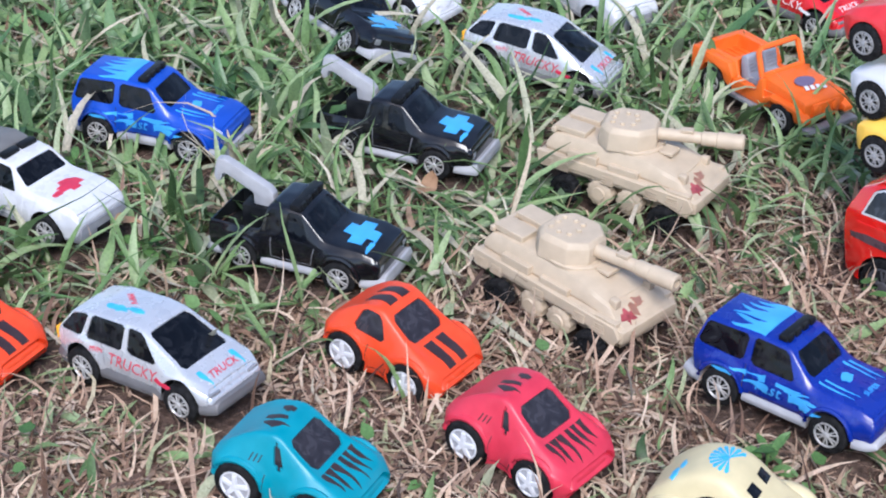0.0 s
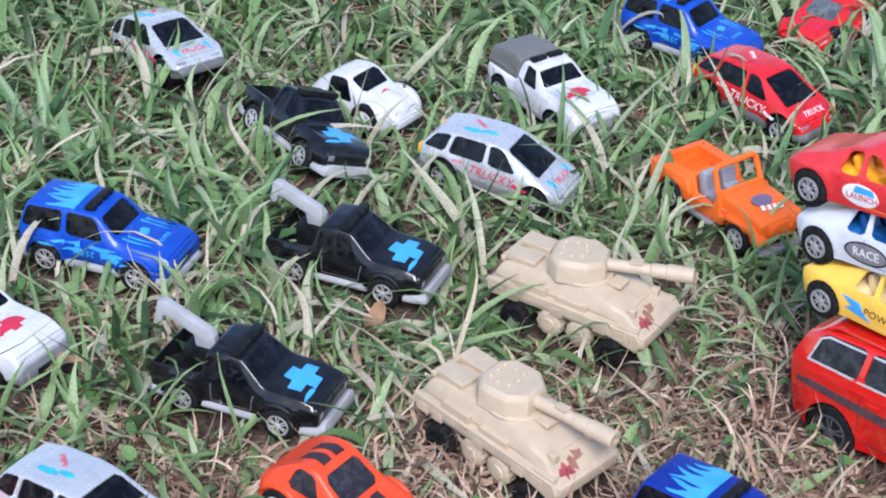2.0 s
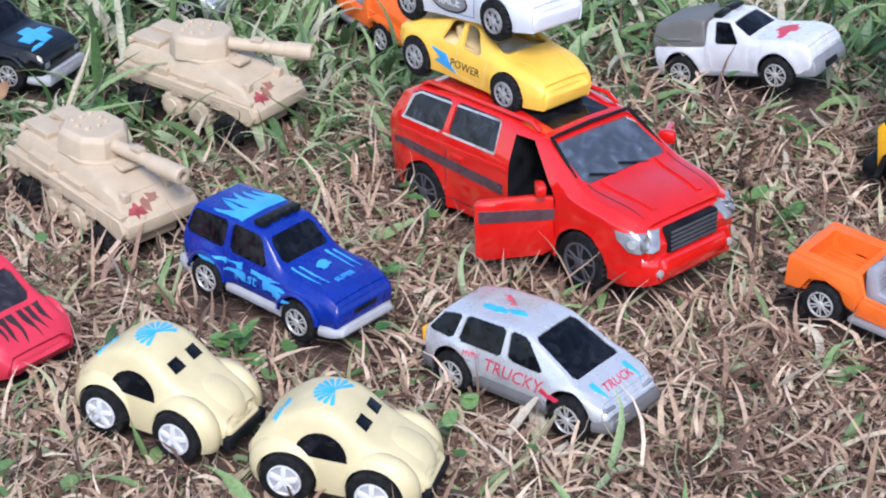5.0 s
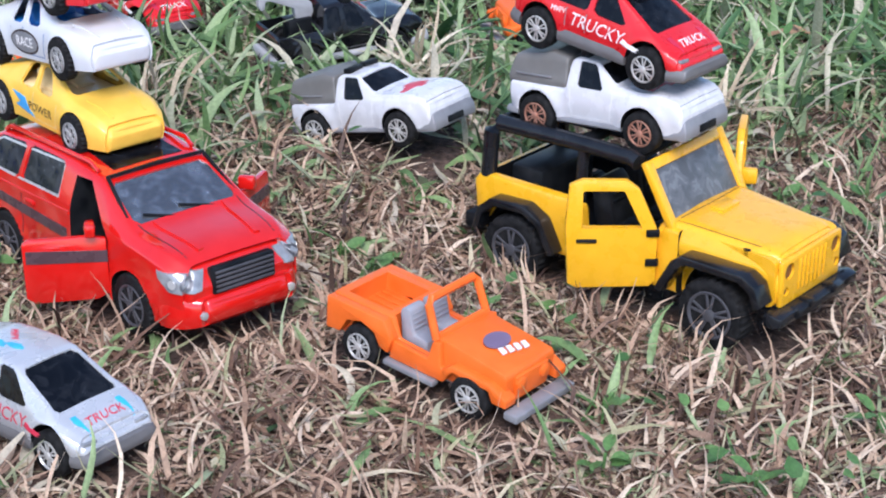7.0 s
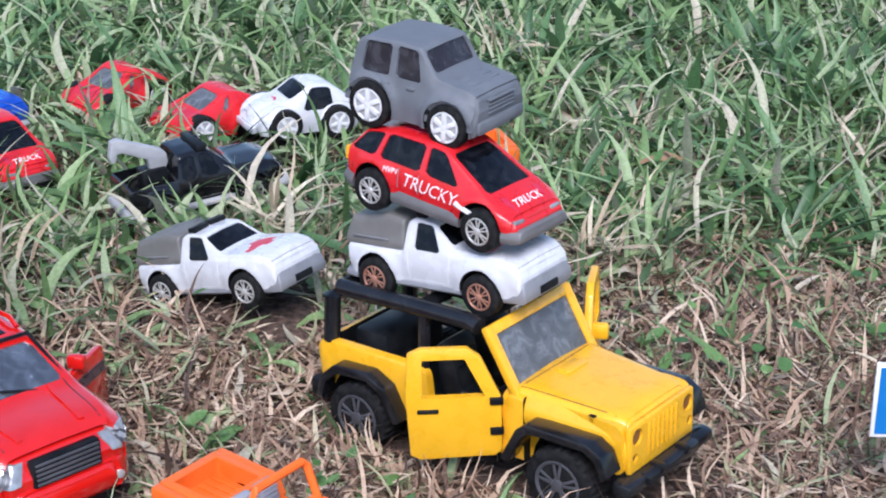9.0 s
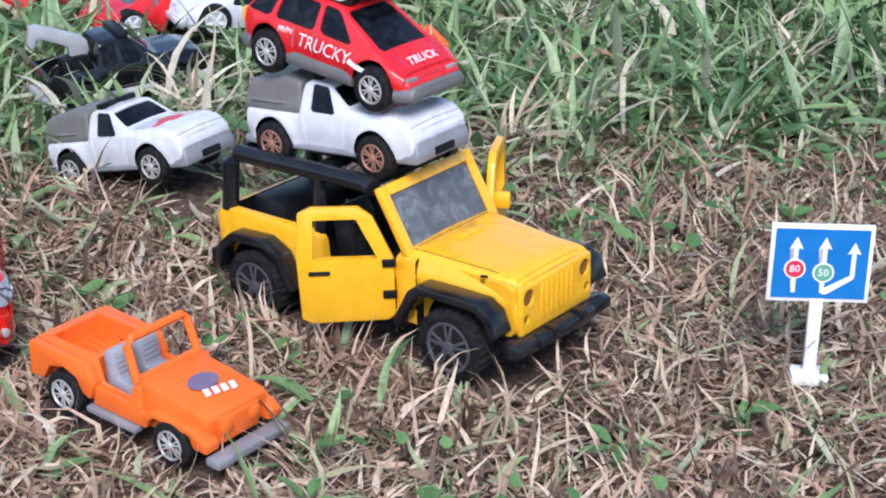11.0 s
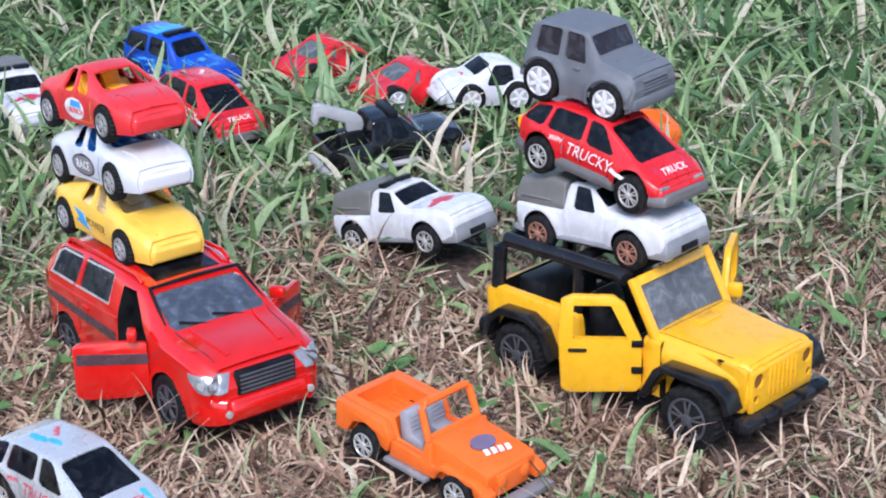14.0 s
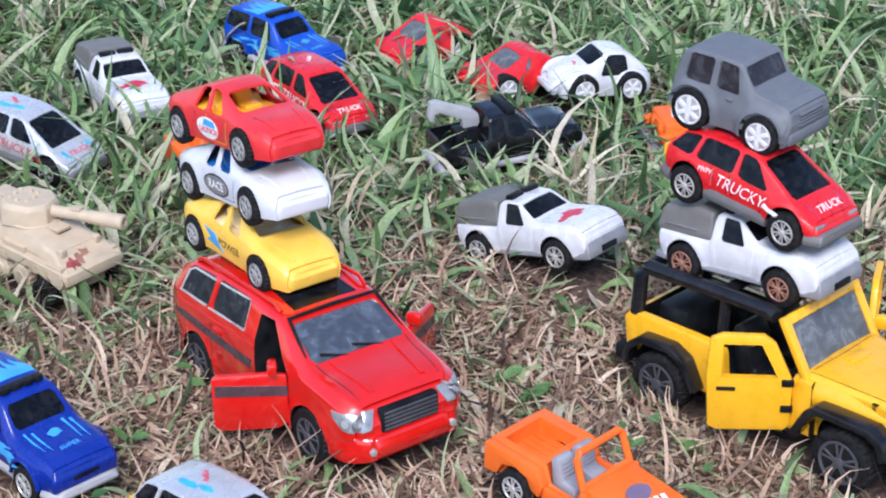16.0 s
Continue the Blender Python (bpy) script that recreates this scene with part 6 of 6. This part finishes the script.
def ribbons(name, root, azim, length, width, lean, bend, seg, mat, label, twist=None, fold=0.0, kind="stuff", category="grass"):
    """Many narrow blades in one mesh: each starts at its root with a lean from upright and bends over along its length."""
    n = len(length)
    s = np.linspace(0, 1, seg + 1)
    ang = lean[:, None] + bend[:, None] * s[None, :]
    step = length[:, None] / seg
    out = np.cumsum(np.sin(ang) * step, 1) - np.sin(ang[:, :1]) * step
    up = np.cumsum(np.cos(ang) * step, 1) - np.cos(ang[:, :1]) * step
    curl = (twist if twist is not None else np.zeros(n))[:, None] * s[None, :] ** 2
    dx, dy = np.cos(azim[:, None] + curl), np.sin(azim[:, None] + curl)
    cx, cy, cz = root[:, :1] + out * dx, root[:, 1:2] + out * dy, root[:, 2:3] + up
    wd = width[:, None] * np.clip(np.minimum(0.55 + 1.6 * s, 1.0), 0, 1)[None, :] * np.clip((1 - s) * 2.2, 0.05, 1)[None, :] / 2
    tl = RNG.uniform(-0.5, 0.5, n)[:, None]
    sx, sy, sz = -dy * np.cos(tl), dx * np.cos(tl), np.sin(tl) + 0 * dx
    a = np.stack([cx - sx * wd, cy - sy * wd, cz - sz * wd], -1)
    b = np.stack([cx + sx * wd, cy + sy * wd, cz + sz * wd], -1)
    m = 2
    vs = np.stack([a, b], 2)
    if fold:
        c = np.stack([cx + np.cos(ang) * dx * wd * fold, cy + np.cos(ang) * dy * wd * fold, cz - np.sin(ang) * wd * fold], -1)
        vs = np.stack([a, c, b], 2)
        m = 3
    base = (np.arange(n) * (seg + 1) * m)[:, None, None] + (np.arange(seg) * m)[None, :, None] + np.arange(m - 1)[None, None, :]
    f = np.stack([base, base + 1, base + m + 1, base + m], -1).reshape(-1, 4)
    mesh = bpy.data.meshes.new(name)
    v = vs.reshape(-1, 3)
    mesh.vertices.add(len(v))
    mesh.vertices.foreach_set("co", v.ravel())
    mesh.loops.add(f.size)
    mesh.loops.foreach_set("vertex_index", f.ravel().astype(np.int32))
    mesh.polygons.add(len(f))
    mesh.polygons.foreach_set("loop_start", (np.arange(len(f)) * 4).astype(np.int32))
    mesh.update(calc_edges=True)
    mesh.polygons.foreach_set("use_smooth", np.ones(len(f), bool))
    mesh.materials.append(mat)
    return tagged(new(name, mesh), label, category, kind=kind)


def scatter(n, x0, x1, y0, y1):
    return RNG.uniform(x0, x1, n), RNG.uniform(y0, y1, n)


def rooted(x, y, dz=0.0):
    return np.stack([x, y, ground_z(x, y) + dz], -1)


# straw lying in a felt, crossed at all angles
x, y = scatter(215000, -0.34, 0.86, 0.30, 0.95)
g = greenness(x, y)
keep = (RNG.random(len(x)) < 1 - 0.82 * g)
x, y = x[keep], y[keep]
under = inside(x, y, 0.003)
n = len(x)
ribbons("straw_litter", rooted(x, y, np.where(under, -0.001, RNG.uniform(-0.001, 0.0035, n))), RNG.uniform(0, 6.28, n), np.where(under, 0.006, np.clip(RNG.gamma(4, 0.0029, n), 0.003, 0.028)), RNG.gamma(5, 0.00017, n) + 0.0003,
        np.where(under, 1.55, RNG.normal(1.38, 0.16, n)), RNG.normal(0.12, 0.45, n), 4, STRAW, "pale dry straw lying crossed over the soil", RNG.normal(0, 0.9, n), category="straw")
# upright dry stubble
x, y = scatter(32000, -0.34, 0.86, 0.30, 0.86)
keep = (RNG.random(len(x)) < 1 - 0.75 * greenness(x, y)) & ~inside(x, y, 0.003)
x, y = x[keep], y[keep]
n = len(x)
ribbons("dry_stubble", rooted(x, y), RNG.uniform(0, 6.28, n), np.clip(RNG.gamma(6, 0.0026, n), 0.004, 0.03), RNG.uniform(0.0007, 0.0019, n), RNG.normal(0.75, 0.3, n), RNG.normal(0.5, 0.5, n), 5, STRAW,
        "short standing stubble of dry bent grass", RNG.normal(0, 0.6, n), category="straw")
# green turf
x, y = scatter(64000, -0.40, 1.0, 0.32, 1.32)
g = greenness(x, y)
keep = (RNG.random(len(x)) < 0.15 + 0.05 * np.clip((x - 0.35) * 4, 0, 1) + 0.78 * g) & ~inside(x, y, 0.001)
x, y, g = x[keep], y[keep], g[keep]
n = len(x)
ribbons("green_turf", rooted(x, y), RNG.uniform(0, 6.28, n), np.clip(RNG.gamma(7, 0.0042, n), 0.008, 0.055) * (0.5 + 0.5 * g), np.clip(RNG.gamma(6, 0.00041, n), 0.0007, 0.0048), RNG.normal(0.55, 0.3, n), RNG.gamma(3, 0.4, n), 6, GRASS,
        "dense green lawn grass with bent blades", RNG.normal(0, 0.5, n), 0.35)
# longer broad blades
x, y = scatter(4000, -0.40, 1.0, 0.34, 1.30)
g = greenness(x, y)
keep = (RNG.random(len(x)) < 0.04 + 0.96 * g * (0.55 + 0.45 * lumps(x, y, 0.6))) & ~inside(x, y, 0.002)
x, y, g = x[keep], y[keep], g[keep]
n = len(x)
ribbons("broad_grass", rooted(x, y), RNG.uniform(0, 6.28, n), np.clip(RNG.gamma(10, 0.0044, n), 0.02, 0.062) * (0.6 + 0.4 * g), RNG.uniform(0.0026, 0.0052, n), RNG.normal(0.5, 0.25, n), RNG.gamma(3, 0.42, n), 8, GRASS,
        "long broad green grass blades", RNG.normal(0, 0.4, n), 0.4)

# spreading clumps of short broad blades
x, y = scatter(560, -0.36, 0.95, 0.50, 1.25)
g = greenness(x, y)
keep = (RNG.random(len(x)) < 0.95 * g ** 1.5) & ~inside(x, y, 0.010) & ~inside(x, y + 0.024, 0.010)
x, y = np.repeat(x[keep], 9), np.repeat(y[keep], 9)
x, y = x + RNG.normal(0, 0.003, len(x)), y + RNG.normal(0, 0.003, len(x))
keep = ~inside(x, y, 0.002)
x, y = x[keep], y[keep]
n = len(x)
ribbons("grass_clump", rooted(x, y, 0.003), RNG.uniform(0, 6.28, n), np.clip(RNG.gamma(9, 0.0038, n), 0.014, 0.055), RNG.uniform(0.0030, 0.0062, n), RNG.normal(0.7, 0.25, n), RNG.gamma(3, 0.3, n), 7, BROAD,
        "spreading clumps of broad bright green grass blades", RNG.normal(0, 0.3, n), 0.45)
# small round leaves that creep between the blades
x, y = scatter(9000, -0.30, 0.85, 0.40, 1.0)
keep = (RNG.random(len(x)) < np.clip(0.55 * lumps(x, y, 0.9) - 0.02 + 0.35 * np.clip((x - 0.3) * 3, 0, 1) * (y > 0.6), 0, 1)) & ~inside(x, y, 0.004)
x, y = x[keep], y[keep]
n = len(x)
ribbons("creeping_leaves", rooted(x, y, RNG.uniform(0.002, 0.016, n)), RNG.uniform(0, 6.28, n), RNG.uniform(0.004, 0.008, n), RNG.uniform(0.003, 0.0055, n), RNG.normal(1.15, 0.25, n), RNG.normal(0.4, 0.2, n), 4, WEED,
        "small round green leaves creeping through the grass", None, 0.2, category="weed")

# the lawn goes on all round
x, y = scatter(70000, -1.8, 2.4, 0.30, 2.8)
keep = ~((x > -0.39) & (x < 0.99) & (y < 1.30)) & (RNG.random(len(x)) < 0.12 + 0.88 * greenness(x, y))
x, y = x[keep], y[keep]
n = len(x)
ribbons("outer_turf", rooted(x, y), RNG.uniform(0, 6.28, n), np.clip(RNG.gamma(8, 0.0046, n), 0.015, 0.06), RNG.uniform(0.003, 0.007, n), RNG.normal(0.6, 0.3, n), RNG.gamma(3, 0.4, n), 4, GRASS,
        "green lawn grass further out", RNG.normal(0, 0.5, n), 0.35)
x, y = scatter(60000, -1.8, 2.4, -0.9, 0.72)
keep = ~((x > -0.33) & (x < 0.85) & (y > 0.31)) & (greenness(x, y) < 0.7)
x, y = x[keep], y[keep]
n = len(x)
ribbons("outer_straw", rooted(x, y, 0.001), RNG.uniform(0, 6.28, n), RNG.uniform(0.012, 0.04, n), RNG.uniform(0.001, 0.003, n), RNG.normal(1.3, 0.2, n), RNG.normal(0.2, 0.4, n), 3, STRAW,
        "dry straw lying on the soil further out", RNG.normal(0, 0.8, n), category="straw")

# pale dry tufts among the green
tufts = ((-0.030, 0.648), (-0.105, 0.735), (0.075, 0.60), (0.42, 0.80), (0.555, 0.905), (0.47, 0.70), (0.50, 0.82), (0.06, 0.90), (0.17, 0.92), (-0.02, 0.93), (0.35, 0.72), (0.60, 0.80), (0.24, 0.70), (-0.08, 0.90), (0.45, 0.95))
cx = np.concatenate([RNG.normal(a, 0.005, 26) for a, _ in tufts])
cy = np.concatenate([RNG.normal(b, 0.005, 26) for _, b in tufts])
ok = ~inside(cx, cy, 0.002)
cx, cy = cx[ok], cy[ok]
n = len(cx)
ribbons("dry_tuft", rooted(cx, cy, 0.009), RNG.uniform(0, 6.28, n), RNG.gamma(8, 0.0033, n), RNG.uniform(0.0008, 0.0022, n), RNG.normal(0.6, 0.3, n), RNG.normal(0.9, 0.5, n), 6, PALE,
        "pale dry tufts among the green grass", RNG.normal(0, 0.8, n), 0.2, category="straw")


def weed(seed):
    """A low rosette of small rounded leaves."""
    r = random.Random(seed)
    t = thing("weed", "low green weed with small round leaves", "weed", "low weeds")
    for k in range(r.randint(5, 9)):
        bm = bmesh.new()
        L, W = r.uniform(5, 9), r.uniform(3, 5.5)
        rows = []
        for j in range(6):
            s = j / 5
            w = W / 2 * math.sin(math.pi * min(0.97, s * 0.92 + 0.07)) ** 0.7
            z = 1.2 * math.sin(s * 2.2)
            rows.append([bm.verts.new((2 + L * s, -w, z + 0.5)), bm.verts.new((2 + L * s, 0, z)), bm.verts.new((2 + L * s, w, z + 0.5))])
        for a, b in zip(rows, rows[1:]):
            for i in (0, 1):
                bm.faces.new((a[i], a[i + 1], b[i + 1], b[i]))
        part("leaf", bm, WEED, t, m=at_mm(0, 0, r.uniform(3, 10), r.uniform(-25, 25), r.uniform(-35, 10), k * 137.5 + r.uniform(-20, 20)))
    part("stem", tube([(0, 0, -2), (0.5, 0.3, 4), (0, 0, 10)], 0.5, 6), WEED, t)
    return t


W0 = [weed(s) for s in range(4)]
spots = random.Random(5)
done = 0
while done < 110:
    px, py = spots.uniform(-0.2, 0.78), spots.uniform(0.38, 0.95)
    if inside(np.array([px]), np.array([py]), 0.012)[0]:
        continue
    m = pose(px, py, float(ground_z(px, py)), 0, 0, spots.uniform(0, 360))
    if done < 4:
        W0[done].matrix_world = m
    else:
        copy_thing(W0[done % 4], m)
    done += 1


def dead_leaf(seed, L, W):
    r = random.Random(seed)
    bm = bmesh.new()
    rows = []
    for j in range(9):
        s = j / 8
        w = W / 2 * math.sin(math.pi * min(0.98, s * 0.95 + 0.03)) ** 0.8 * r.uniform(0.85, 1.1)
        z = 2.5 * math.sin(3 * s + seed) + 1.5
        rows.append([bm.verts.new((L * s, -w, z + 2.0 * r.random())), bm.verts.new((L * s, 0, z)), bm.verts.new((L * s, w, z + 2.5 * r.random()))])
    for a, b in zip(rows, rows[1:]):
        for i in (0, 1):
            bm.faces.new((a[i], a[i + 1], b[i + 1], b[i]))
    ob = new("dry_leaf", baked("dry_leaf", bm, [DRYLEAF]))
    return tagged(ob, "curled dry brown leaf lying in the grass", "leaf", "dry leaves")


for k, (px, py, rz) in enumerate(((-0.075, 0.600, 20), (0.100, 0.845, 10), (0.155, 0.935, 170), (0.225, 0.535, 60), (0.560, 0.415, 150), (0.128, 0.790, 40), (0.30, 0.80, 90), (0.50, 0.78, 30), (0.21, 0.955, 120), (0.045, 0.63, 75))):
    dead_leaf(k, 18 + 3 * (k % 4), 8 + (k % 3)).matrix_world = pose(px, py, float(ground_z(px, py)) + 0.008, 0, 0, rz)


def hero_blade(x, y, heading, length, width, lean, bend):
    """One long grass blade that stands clear of the turf."""
    one = lambda v: np.array([v], float)
    ribbons("grass_blade", rooted(one(x), one(y)), one(math.radians(heading)), one(length), one(width), one(lean), one(bend), 10, GRASS, "single broad green grass blade standing in the straw", one(0.2), 0.4, "thing", "grass blade")


for blade in ((0.0185, 0.574, 100, 0.017, 0.004, 0.1, 0.1), (0.2395, 0.524, 165, 0.026, 0.0042, 0.5, 0.3), (0.263, 0.524, 20, 0.024, 0.005, 0.7, 0.6), (0.2675, 0.512, 120, 0.032, 0.0022, 0.15, 0.3),
              (0.189, 0.543, 8, 0.024, 0.0045, 0.9, 0.5), (0.372, 0.437, 150, 0.034, 0.0042, 0.95, 0.5), (0.300, 0.445, 200, 0.02, 0.0035, 0.9, 0.4), (0.405, 0.47, 60, 0.018, 0.003, 0.4, 0.5)):
    hero_blade(*blade)
